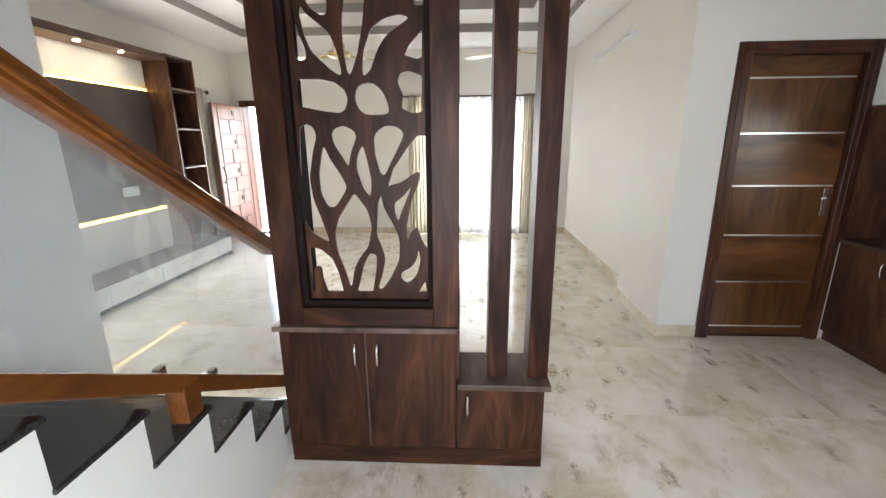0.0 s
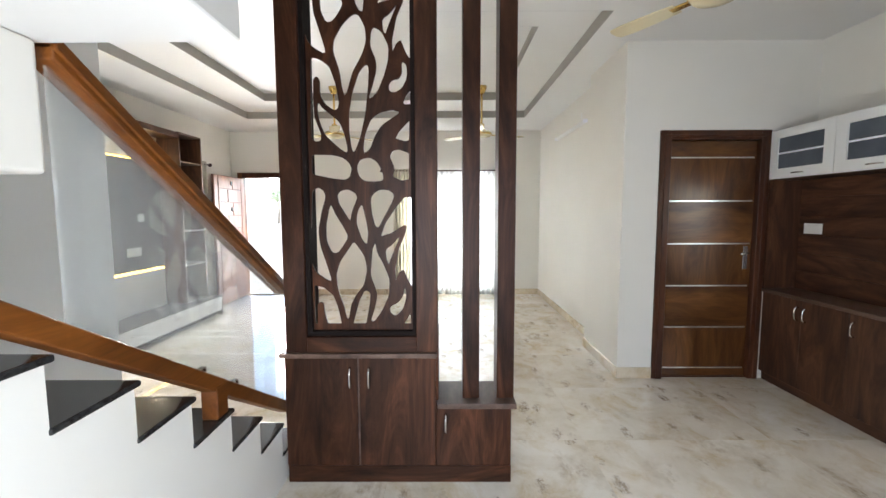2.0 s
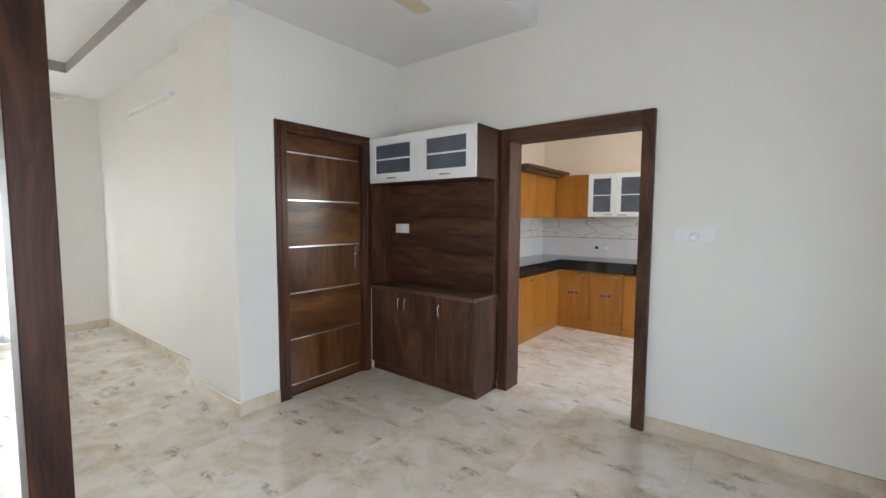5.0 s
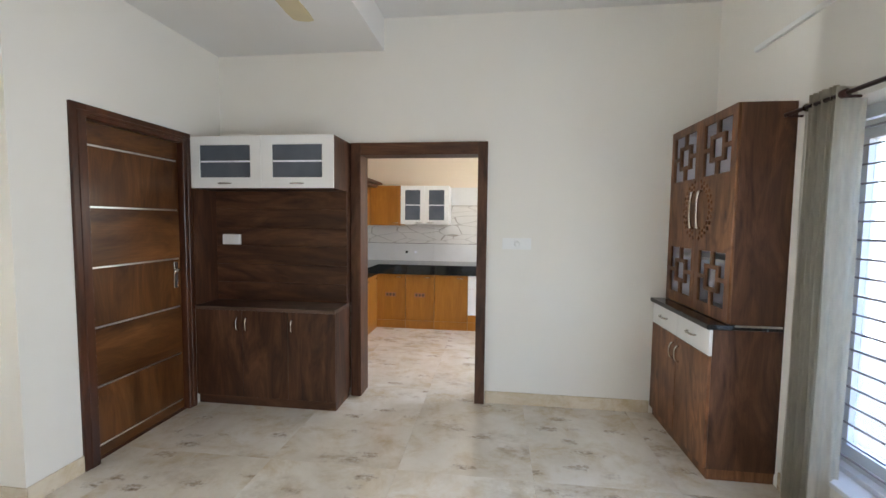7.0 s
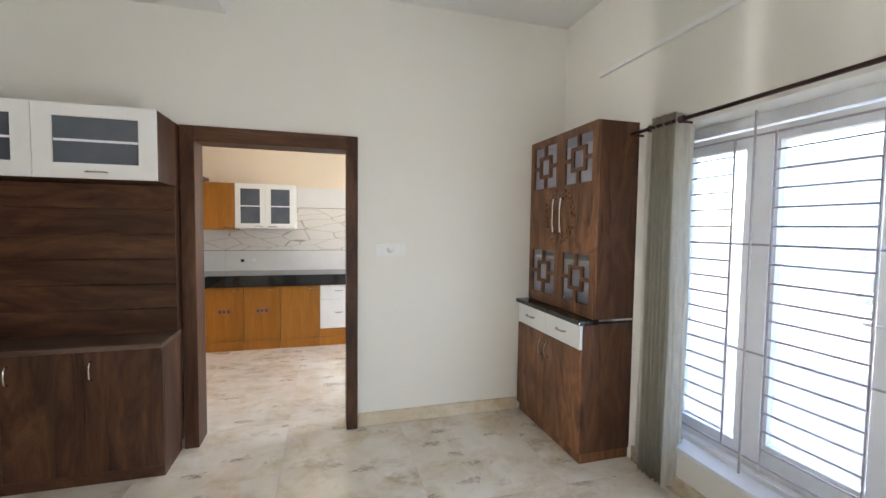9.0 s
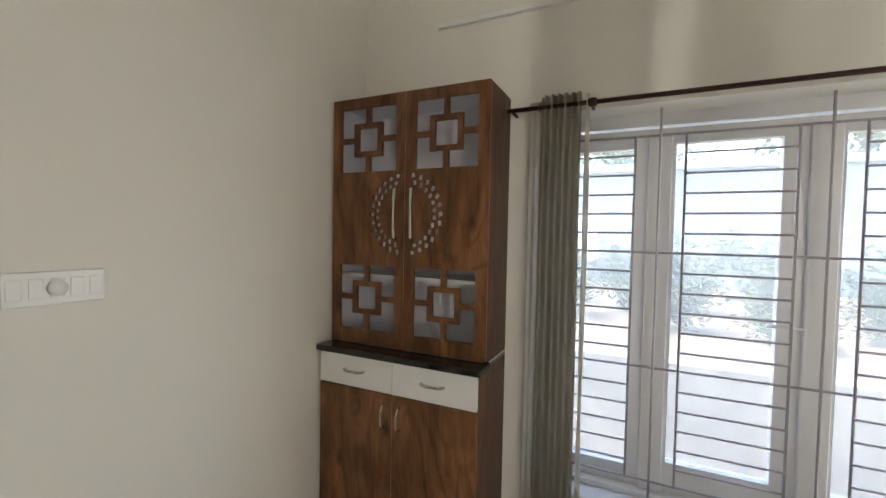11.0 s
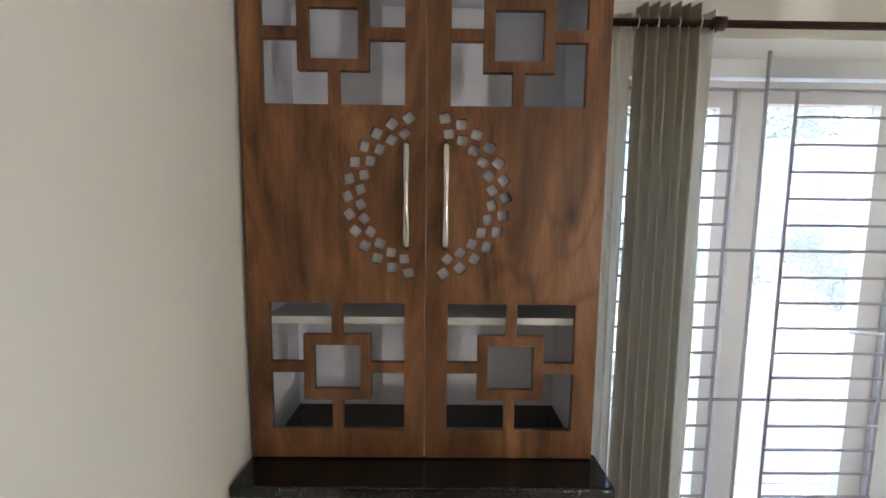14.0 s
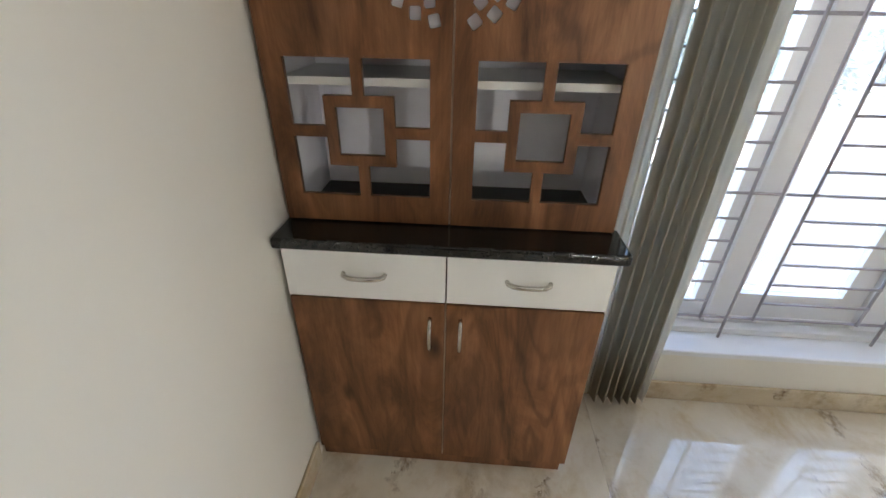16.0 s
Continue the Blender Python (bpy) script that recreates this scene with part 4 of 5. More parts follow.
        d = part("door", cut_panel("leaf", a, b, z0 + 0.004, z1, holes, yd, yd + 0.019), M_FIGURED, up, "walnut door cut with square lattice and a ring of dots")
        part("ring_backing", B(max(a, xm - 0.215) + 0.02 * (side < 0), min(b, xm + 0.215) - 0.02 * (side > 0), yd - 0.006, yd - 0.002, 1.365, 1.778), M_GREYBOX, d, "pale grey board behind the ring of dots")
        bm = tube(bmesh.new(), [(h, yd + 0.018, 1.455), (h, yd + 0.036, 1.462), (h, yd + 0.042, 1.52), (h, yd + 0.043, 1.58),
                                (h, yd + 0.042, 1.64), (h, yd + 0.036, 1.688), (h, yd + 0.018, 1.695)], [0.009, 0.0105, 0.008, 0.0065, 0.008, 0.0105, 0.009], 10)
        part("handle", bm, M_CHROME, d, "long bowed brass-toned handle", True)


prayer_cabinet()

# ---- window, grille and curtain ----


def window_south():
    w = thing("window_1", (0.8, -0.9, WZ0), "white pvc casement window with four tall panes", "window")
    tagged(w, kind="structure")
    y0, y1 = -0.945, -0.885
    part("window_sill", B(WX0, WX1, SOUTH - 0.23, SOUTH + 0.006, WZ0 - 0.004, WZ0 + 0.022, bev=0.004), M_PVC, w, "white sill")
    part("window_frame", ring_frame("Y", y0, y1, WX0, WX1, WZ0 + 0.022, WZ1, (WX0 + 0.05, WX1 - 0.05, WZ0 + 0.08, WZ1 - 0.06)), M_PVC, w)
    part("track", B(WX0, WX1, y1, y1 + 0.05, WZ0 + 0.022, WZ0 + 0.05, bev=0.003), M_PVC, w)
    part("transom", B(WX0 + 0.05, WX1 - 0.05, y0 + 0.005, y1 + 0.012, 1.955, 1.985, bev=0.003), M_PVC, w)
    step = 0.592
    for k in range(5):
        cx = 1.665 - step * k
        if k < 5 and cx > WX0:
            part("mullion", B(cx - 0.05, cx + 0.05, y0 + 0.003, y1 + 0.018, WZ0 + 0.05, 1.955, bev=0.004), M_PVC, w)
        a, b = cx - step + 0.05, cx - 0.05
        a = max(a, WX0 + 0.05)
        if b - a > 0.1:
            s = part("sash", ring_frame("Y", y0 + 0.006, y1 - 0.004, a, b, WZ0 + 0.08, 1.955, (a + 0.085, b - 0.015, WZ0 + 0.19, 1.915)), M_PVC, w)
            g = part("pane", B(a + 0.085, b - 0.015, -0.922, -0.916, WZ0 + 0.19, 1.915), M_GLASS, s)
            g.visible_shadow = False
            part("handle", bow_handle(bmesh.new(), (a + 0.055, y1 - 0.002, 1.12), 0.12, "X", (0, 1, 0), 0.007, 0.03), M_PVC, s, "", True)
    a, b = 1.715, WX1 - 0.05
    s = part("sash", ring_frame("Y", y0 + 0.006, y1 - 0.004, a, b, WZ0 + 0.08, 1.955, (a + 0.05, b - 0.05, WZ0 + 0.14, 1.90)), M_PVC, w)
    g = part("pane", B(a + 0.05, b - 0.05, -0.922, -0.916, WZ0 + 0.14, 1.90), M_GLASS, s)
    g.visible_shadow = False
    gr = thing("window_grille", (0.8, -0.813, WZ0), "grey painted steel grille before the window", "grille")
    r = 0.0055
    yg = -0.813
    top, pitch = 1.942, 0.0878
    k = 0
    while 1.668 - k * step > WX0:
        x = 1.668 - k * step
        part("bar", tube(bmesh.new(), [(x, yg, WZ0 + 0.02), (x, yg, WZ1)], r, 8), M_GRILL, gr)
        k += 1
    for z in (top, top - 6 * pitch, top - 12 * pitch, top - 18 * pitch):
        part("cross_bar", tube(bmesh.new(), [(WX0, yg - 0.011, z), (WX1, yg - 0.011, z)], r, 8), M_GRILL, gr)
    for k in range(-1, 4):
        xa, xb = 1.567 - step * k, 1.177 - step * k
        if xb < WX0:
            continue
        xa = min(xa, WX1 - 0.02)
        for x in (xa, xb):
            part("bar", tube(bmesh.new(), [(x, yg, top - 18 * pitch), (x, yg, top)], r, 8), M_GRILL, gr)
        for j in range(1, 18):
            if j % 6:
                part("rung", tube(bmesh.new(), [(xa, yg + 0.006, top - j * pitch), (xb, yg + 0.006, top - j * pitch)], r * 0.9, 6), M_GRILL, gr)


window_south()


def drape(x0, x1, y, z0, z1, folds, depth, axis="X", gather=0.85, seed=1, swing=0.0):
    """A hanging cloth with soft uneven folds, thick enough to read as cloth."""
    rnd = random.Random(seed)
    nx, nz = folds * 12, 14
    ph = [rnd.uniform(-0.5, 0.5) for _ in range(folds + 2)]
    am = [rnd.uniform(0.65, 1.15) for _ in range(folds + 2)]
    bm = bmesh.new()
    grid = []
    for i in range(nx + 1):
        u = i / nx
        f = u * folds
        k = int(min(f, folds - 1))
        mixw = f - k
        a = am[k] * (1 - mixw) + am[k + 1] * mixw
        p = ph[k] * (1 - mixw) + ph[k + 1] * mixw
        col = []
        for j in range(nz + 1):
            v = j / nz
            mid = (x0 + x1) / 2
            width = (x1 - x0) * (gather + (1 - gather) * v)
            px = mid + (u - 0.5) * width + swing * v * v
            py = y + depth * a * math.sin(2 * math.pi * f + p * (0.6 + v)) * (0.75 + 0.25 * v) + 0.004 * math.sin(9 * v + 3 * f)
            pz = z1 + (z0 - z1) * v
            col.append(bm.verts.new((px, py, pz) if axis == "X" else (py, px, pz)))
        grid.append(col)
    for i in range(nx):
        for j in range(nz):
            bm.faces.new((grid[i][j], grid[i + 1][j], grid[i + 1][j + 1], grid[i][j + 1]))
    bmesh.ops.solidify(bm, geom=list(bm.faces), thickness=0.003)
    return bm


def curtain_south():
    c = thing("curtain", (2.1, -0.66, 0.03), "sage grey pleated curtain drawn aside by the window", "curtain")
    part("cloth", drape(1.985, 2.176, -0.662, 0.035, 2.125, 6, 0.028, seed=3, gather=0.93), M_CURTAIN, c, "", True)
    part("lining", drape(-0.765, -0.632, 1.966, 0.035, 2.11, 2, 0.008, axis="Y", seed=5, gather=0.98), M_LINING, c, "pale curtain lining", True)
    part("lining", drape(2.172, 2.232, -0.688, 0.035, 2.11, 2, 0.008, seed=7, gather=0.98), M_LINING, c, "pale curtain lining", True)
    for x in (2.0, 2.06, 2.12, 2.175):
        part("eyelet", lathe(bmesh.new(), [(0.014, -0.002), (0.021, -0.002), (0.021, 0.002), (0.014, 0.002)], (x, -0.655, 2.072), 16, "X"), M_CHROME, c)
    r = thing("curtain_rod", (0.8, -0.652, 2.072), "dark bronze curtain rod over the window", "curtain rod")
    part("rod", tube(bmesh.new(), [(-0.7, -0.652, 2.072), (2.325, -0.652, 2.072)], 0.0105, 12), M_ROD, r, "", True)
    for x in (-0.6, 0.65, 1.945, 2.30):
        part("bracket", tube(bmesh.new(), [(x, SOUTH, 2.06), (x, -0.66, 2.06), (x, -0.645, 2.07)], 0.007, 8), M_ROD, r)
    part("collar", lathe(bmesh.new(), [(0.010, -0.02), (0.019, -0.016), (0.019, 0.012), (0.013, 0.02)], (1.945, -0.652, 2.072), 16, "X"), M_ROD, r, "", True)


curtain_south()

bm = B(-0.4, 2.735, SOUTH, SOUTH + 0.022, 2.558, 2.588, bev=0.003)
solid("cable_conduit", bm, M_SWITCH, (1.2, SOUTH, 2.558), "white cable conduit on the wall over the window", "conduit")

# ---- kitchen ----
CT = 0.89
KBX, KBY = 5.43, 2.50


def tile_pattern():
    """Glazed tile with a printed net of fine lines."""
    m, n, l, b = mat("net_printed_tile")
    v = coords(n, l, (0.42, 0.42, 1.45))
    warp = noise_tex(n, l, v, 3.0, 2)
    add = n.new("ShaderNodeVectorMath")
    add.operation = "MULTIPLY_ADD"
    l.new(warp.outputs["Color"], add.inputs[0])
    add.inputs[1].default_value = (0.12, 0.12, 0.12)
    l.new(v.outputs[0], add.inputs[2])
    vo = n.new("ShaderNodeTexVoronoi")
    vo.feature = "DISTANCE_TO_EDGE"
    vo.inputs["Scale"].default_value = 7.0
    l.new(add.outputs[0], vo.inputs["Vector"])
    r = ramp(n, [(0.0, (0.40, 0.36, 0.31)), (0.010, (0.40, 0.36, 0.31)), (0.022, (0.72, 0.69, 0.65))])
    l.new(vo.outputs["Distance"], r.inputs[0])
    l.new(r.outputs[0], b.inputs["Base Color"])
    b.inputs["Roughness"].default_value = 0.08
    return m


M_NETTILE = tile_pattern()


def handle_on(parent, at, axis, out, length=0.09):
    part("handle", bow_handle(bmesh.new(), at, length, axis, out, 0.005, 0.022), M_CHROME, parent, "", True)


def kitchen():
    for a, b, material, line in ((CT, 1.15, M_TILE, 0), (1.154, 1.715, M_NETTILE, 1), (1.722, 1.985, M_TILE, 0)):
        for name, f in (("backsplash_east", lambda lo, hi: (KX1 - 0.012, KX1, lo, hi)), ("backsplash_north", lambda lo, hi: (lo, hi, KN - 0.012, KN))):
            lo0, hi0 = (KS, KN - 0.012) if name.endswith("east") else (EAST + 0.155, KX1 - 0.012)
            t = thing(name, (f(lo0, hi0)[0], f(lo0, hi0)[2], a), "glazed white wall tiles over the kitchen counter" if not line else "glazed wall tiles printed with a fine brown net", "wall tiles")
            tagged(t, kind="structure")
            x = lo0
            while x < hi0 - 0.01:
                e = min(x + 0.6, hi0)
                part("tile", B(*f(x + 0.0008, e - 0.0008), a + 0.001, b - 0.001), material, t)
                x = e
    for z in (1.150, 1.716):
        structure("tile_joint_east", B(KX1 - 0.010, KX1 - 0.0005, KS, KN - 0.012, z, z + 0.005), M_GROUT, "dark joint line between tile bands", "trim")
        structure("tile_joint_north", B(EAST + 0.155, KX1 - 0.012, KN - 0.010, KN - 0.0005, z, z + 0.005), M_GROUT, "dark joint line between tile bands", "trim")
    # north run
    def base_n(x0, x1, drawers, label):
        c = thing("kitchen_base_cabinet", ((x0 + x1) / 2, 2.75, 0), label, "cabinet", "kitchen base cabinets")
        part("plinth", B(x0, x1, KBY + 0.003, KN - 0.02, 0, 0.11), M_KITCHEN, c)
        part("body", B(x0, x1, KBY + 0.018, KN - 0.02, 0.11, 0.755), M_KITCHEN, c)
        if drawers:
            for a, b in ((0.115, 0.43), (0.434, 0.752)):
                d = part("drawer", B(x0 + 0.002, x1 - 0.002, KBY, KBY + 0.018, a, b, bev=0.0015), M_WHITE, c, "white drawer front")
                handle_on(d, ((x0 + x1) / 2, KBY, (a + b) / 2 + 0.04), "X", (0, -1, 0))
        else:
            d = part("door", B(x0 + 0.002, x1 - 0.002, KBY, KBY + 0.018, 0.115, 0.752, bev=0.0015), M_KITCHEN, c)
            handle_on(d, (x1 - 0.09, KBY, 0.70), "X", (0, -1, 0))
        return c
    base_n(3.37, 3.86, False, "orange oak kitchen base cabinet under the counter")
    base_n(3.86, 4.34, True, "white two-drawer kitchen base cabinet")
    base_n(4.34, 4.70, False, "orange oak kitchen base cabinet under the counter")
    base_n(4.70, 5.06, False, "orange oak kitchen base cabinet under the counter")
    base_n(5.06, KBX, False, "orange oak kitchen base cabinet in the corner")

    def base_e(y0, y1, drawers, label, vent=False):
        c = thing("kitchen_base_cabinet", (5.7, (y0 + y1) / 2, 0), label, "cabinet", "kitchen base cabinets")
        part("plinth", B(KBX + 0.003, KX1 - 0.02, y0, y1, 0, 0.11), M_KITCHEN, c)
        part("body", B(KBX + 0.018, KX1 - 0.02, y0, y1, 0.11, 0.755), M_KITCHEN, c)
        if drawers:
            for a, b in ((0.215, 0.572), (0.576, 0.752)):
                d = part("drawer", B(KBX, KBX + 0.018, y0 + 0.002, y1 - 0.002, a, b, bev=0.0015), M_WHITE, c, "white drawer front")
                handle_on(d, (KBX, (y0 + y1) / 2, (a + b) / 2 + 0.02), "Y", (-1, 0, 0))
            part("kick", B(KBX, KBX + 0.018, y0 + 0.002, y1 - 0.002, 0.115, 0.211), M_KITCHEN, c)
        else:
            d = part("door", B(KBX, KBX + 0.018, y0 + 0.002, y1 - 0.002, 0.115, 0.752, bev=0.0015), M_KITCHEN, c)
            handle_on(d, (KBX, y0 + 0.10, 0.715), "Y", (-1, 0, 0))
            if vent:
                ym = (y0 + y1) / 2
                v = part("vent", B(KBX - 0.004, KBX, ym - 0.075, ym + 0.075, 0.44, 0.50, bev=0.001), M_PINKDOOR, d, "small tan vent plate")
                for k in range(3):
                    part("louvre", B(KBX - 0.0075, KBX - 0.003, ym - 0.06 + k * 0.045, ym - 0.03 + k * 0.045, 0.452, 0.488), M_GREYWALNUT, v)
    base_e(2.10, KBY + 0.015, False, "orange oak kitchen base cabinet with a vent plate", True)
    base_e(1.70, 2.096, False, "orange oak kitchen base cabinet with a vent plate", True)
    base_e(1.242, 1.696, False, "orange oak kitchen base cabinet under the counter")
    base_e(0.79, 1.238, True, "white two-drawer kitchen base cabinet")
    base_e(0.30, 0.786, False, "orange oak kitchen base cabinet under the counter")
    base_e(-0.55, 0.296, False, "orange oak kitchen base cabinet under the counter")
    bm = bmesh.new()
    box(bm, EAST + 0.16, KX1 - 0.013, KBY - 0.03, KN - 0.013, 0.857, CT)
    box(bm, KBX - 0.03, KX1 - 0.013, KS + 0.01, KBY - 0.03, 0.857, CT)
    box(bm, EAST + 0.16, KBX - 0.03, KBY - 0.03, KBY - 0.005, 0.757, 0.857)
    box(bm, KBX - 0.03, KBX - 0.005, KS + 0.01, KBY - 0.005, 0.757, 0.857)
    solid("kitchen_counter", bm, M_GRANITE, (5.4, 2.5, 0.757), "polished black granite kitchen counter with a deep edge", "worktop")

    def glazed(axis, f, a, b, z0, z1, parent):
        """f maps (depth from the front, along) spans to box sides."""
        m = 0.06
        p0, p1 = (UX, UX + 0.018) if axis == "X" else (UY, UY + 0.018)
        d = ring_frame(axis, p0, p1, a, b, z0, z1, (a + m, b - m, z0 + m, z1 - m))
        d = part("door", d, M_WHITE, parent, "white framed door")
        part("pane", B(*f(0.008, 0.013, a + m, b - m), z0 + m, z1 - m), M_FROST, d, "smoked glass pane")
        part("shelf_edge", B(*f(0.006, 0.0075, a + m, b - m), (z0 + z1) / 2 - 0.006, (z0 + z1) / 2 + 0.006), M_GREYBOX, d)
        return d
    UX, UY = 5.65, 2.66
    fe = lambda p, q, lo, hi: (UX + p, UX + q, lo, hi)
    fn = lambda p, q, lo, hi: (lo, hi, UY + p, UY + q)
    u = thing("kitchen_wall_cabinet", (5.82, 1.88, 1.44), "white glazed kitchen wall cabinet with two doors", "cabinet", "kitchen wall cabinets")
    part("body", B(UX + 0.018, KX1 - 0.013, 1.537, 2.222, 1.44, 1.985), M_WHITE, u)
    for a, b, h in ((1.539, 1.878, 1.80), (1.882, 2.22, 1.96)):
        d = glazed("X", fe, a, b, 1.442, 1.983, u)
        handle_on(d, (UX, h, 1.468), "Y", (-1, 0, 0))
    u = thing("kitchen_wall_cabinet", (5.82, 2.44, 1.44), "orange oak kitchen wall cabinet in the corner", "cabinet", "kitchen wall cabinets")
    part("body", B(UX + 0.018, KX1 - 0.013, 2.226, UY + 0.33, 1.42, 1.985), M_KITCHEN, u)
    d = part("door", B(UX, UX + 0.018, 2.228, UY, 1.422, 1.983, bev=0.0015), M_KITCHEN, u)
    handle_on(d, (UX, 2.30, 1.458), "Y", (-1, 0, 0))
    for a, b, h in ((5.06, UX - 0.004, 5.12), (4.52, 5.056, 4.98)):
        u = thing("kitchen_wall_cabinet", ((a + b) / 2, 2.83, 1.42), "orange oak kitchen wall cabinet over the counter", "cabinet", "kitchen wall cabinets")
        part("body", B(a, b, UY + 0.018, KN - 0.013, 1.42, 1.955), M_KITCHEN, u)
        d = part("door", B(a + 0.002, b - 0.002, UY, UY + 0.018, 1.422, 1.953, bev=0.0015), M_KITCHEN, u)
        handle_on(d, (h, UY, 1.458), "X", (0, -1, 0))
    u = thing("kitchen_wall_cabinet", (4.2, 2.83, 1.42), "white glazed kitchen wall cabinet over an open oak shelf", "cabinet", "kitchen wall cabinets")
    part("body", B(3.9, 4.516, UY + 0.018, KN - 0.013, 1.59, 1.955), M_WHITE, u)
    d = glazed("Y", fn, 3.902, 4.514, 1.592, 1.953, u)
    handle_on(d, (4.2, UY, 1.62), "X", (0, -1, 0))
    part("shelf", B(3.9, 4.516, UY + 0.01, KN - 0.013, 1.42, 1.438), M_KITCHEN, u, "open oak shelf")
    part("shelf_side", B(3.9, 3.918, UY + 0.01, KN - 0.013, 1.438, 1.59), M_KITCHEN, u)
    bm = bmesh.new()
    box(bm, 4.58, 5.72, UY - 0.10, KN - 0.02, 1.957, 2.0)
    box(bm, 4.55, 5.76, UY - 0.14, KN - 0.02, 2.0, 2.035)
    solid("pelmet_board", bm, M_WALNUT_X, (5.1, 2.8, 1.957), "dark walnut boxed board on top of the kitchen cabinets", "pelmet")
    for y, mt in ((2.20, M_DARK), (2.065, M_GREYBOX)):
        solid("socket", B(KX1 - 0.022, KX1 - 0.012, y - 0.02, y + 0.02, 1.005, 1.04, bev=0.003), mt, (KX1 - 0.015, y, 1.02), "small dark socket in the tiled wall", "socket", "kitchen sockets")
    dl = thing("kitchen_downlight", (4.6, 1.2, LOW + 0.02), "round recessed ceiling downlight in the kitchen", "downlight")
    part("ring", lathe(bmesh.new(), [(0.045, 0.0), (0.06, -0.002), (0.06, 0.0), (0.045, 0.0)], (4.6, 1.2, LOW + 0.018), 20), M_WHITE, dl)
    part("lens", lathe(bmesh.new(), [(0.001, 0), (0.042, 0), (0.042, 0.002), (0.001, 0.002)], (4.6, 1.2, LOW + 0.012), 20), M_LAMP, dl)


kitchen()

# ---- living room ----


def tv_unit():
    xb, xf = -3.58, -3.29
    y0, y1 = 2.9, 5.06
    p = thing("tv_wall_panel", (xb, 4.0, 0.27), "slate grey television wall panel with warm light strips", "wall panel")
    part("backing", B(WEST, xb - 0.002, y0, y1, 0.27, 2.41), M_WALNUT, p)
    part("slate_panel", B(xb - 0.002, xb + 0.018, y0, y1, 0.775, 2.09, bev=0.002), M_SLATE, p, "dark slate panel")
    part("lower_panel", B(xb - 0.002, xb + 0.03, y0, y1 - 0.02, 0.27, 0.745, bev=0.002), M_WHITE, p, "pale lower panel")
    part("upper_panel", B(xb - 0.002, xb + 0.004, y0, y1, 2.115, 2.41), M_WALL, p, "pale textured upper panel")
    part("light_strip", B(xb - 0.001, xb + 0.014, y0, y1, 2.092, 2.108), M_LED, p, "glowing warm light strip")
    part("light_strip", B(xb - 0.001, xb + 0.026, y0, y1 - 0.02, 0.75, 0.77), M_LED, p, "glowing warm light strip")
    c = part("canopy", B(xb - 0.002, xf, y0, y1, 2.41, 2.478, bev=0.002), M_WALNUT_Y, p, "dark walnut canopy")
    for y in (3.55, 4.05, 4.55):
        part("spot", lathe(bmesh.new(), [(0.001, 0.0), (0.022, 0.0), (0.022, -0.004), (0.001, -0.004)], (xf - 0.10, y, 2.409), 16), M_SPOT, c, "small glowing spot lamp")
    s = thing("display_shelf", (-3.44, 5.3, 0.27), "tall dark walnut open display shelf", "shelf")
    part("side", B(xb, xf, y1 + 0.002, y1 + 0.022, 0.27, 2.49), M_WALNUT, s)
    part("side", B(xb, xf, 5.53, 5.55, 0.27, 2.49), M_WALNUT, s)
    part("back", B(WEST, xb, y1 + 0.002, 5.55, 0.27, 2.49), M_WALNUT, s)
    for z in (0.27, 0.76, 1.21, 1.66, 2.11, 2.47):
        part("shelf_board", B(xb, xf - 0.004, y1 + 0.022, 5.53, z, z + 0.02), M_GREYWALNUT, s)
    b = thing("tv_bench", (-3.36, 4.3, 0), "low television bench with white drawers and slate top", "bench")
    part("top", B(xb, -3.13, y0, 5.62, 0.262, 0.27), M_SLATE, b)
    part("body", B(xb, -3.15, y0, 5.60, 0.06, 0.262), M_SLATE, b)
    part("end_panel", B(xb, -3.132, 5.60, 5.625, 0.0, 0.275), M_SLATE, b)
    part("base", B(xb, -3.2, y0, 5.58, 0, 0.06), M_DARK, b)
    for a, e in ((2.9, 3.55), (3.555, 4.235), (4.24, 4.92), (4.925, 5.598)):
        d = part("drawer", B(-3.15, -3.132, a + 0.002, e - 0.002, 0.068, 0.258, bev=0.0015), M_WHITE, b, "white drawer front")
        part("handle", bow_handle(bmesh.new(), (-3.132, (a + e) / 2, 0.185), 0.11, "Y", (1, 0, 0), 0.005, 0.02), M_CHROME, d, "", True)
    switch_plate((xb + 0.018, 4.68, 1.40), "X", 0.09, 0.09, 1, "small white switch plate on the slate panel", 2)
    switch_plate((xb + 0.018, 4.54, 1.0), "X", 0.22, 0.10, 1, "wide white socket plate on the slate panel", 4)


tv_unit()


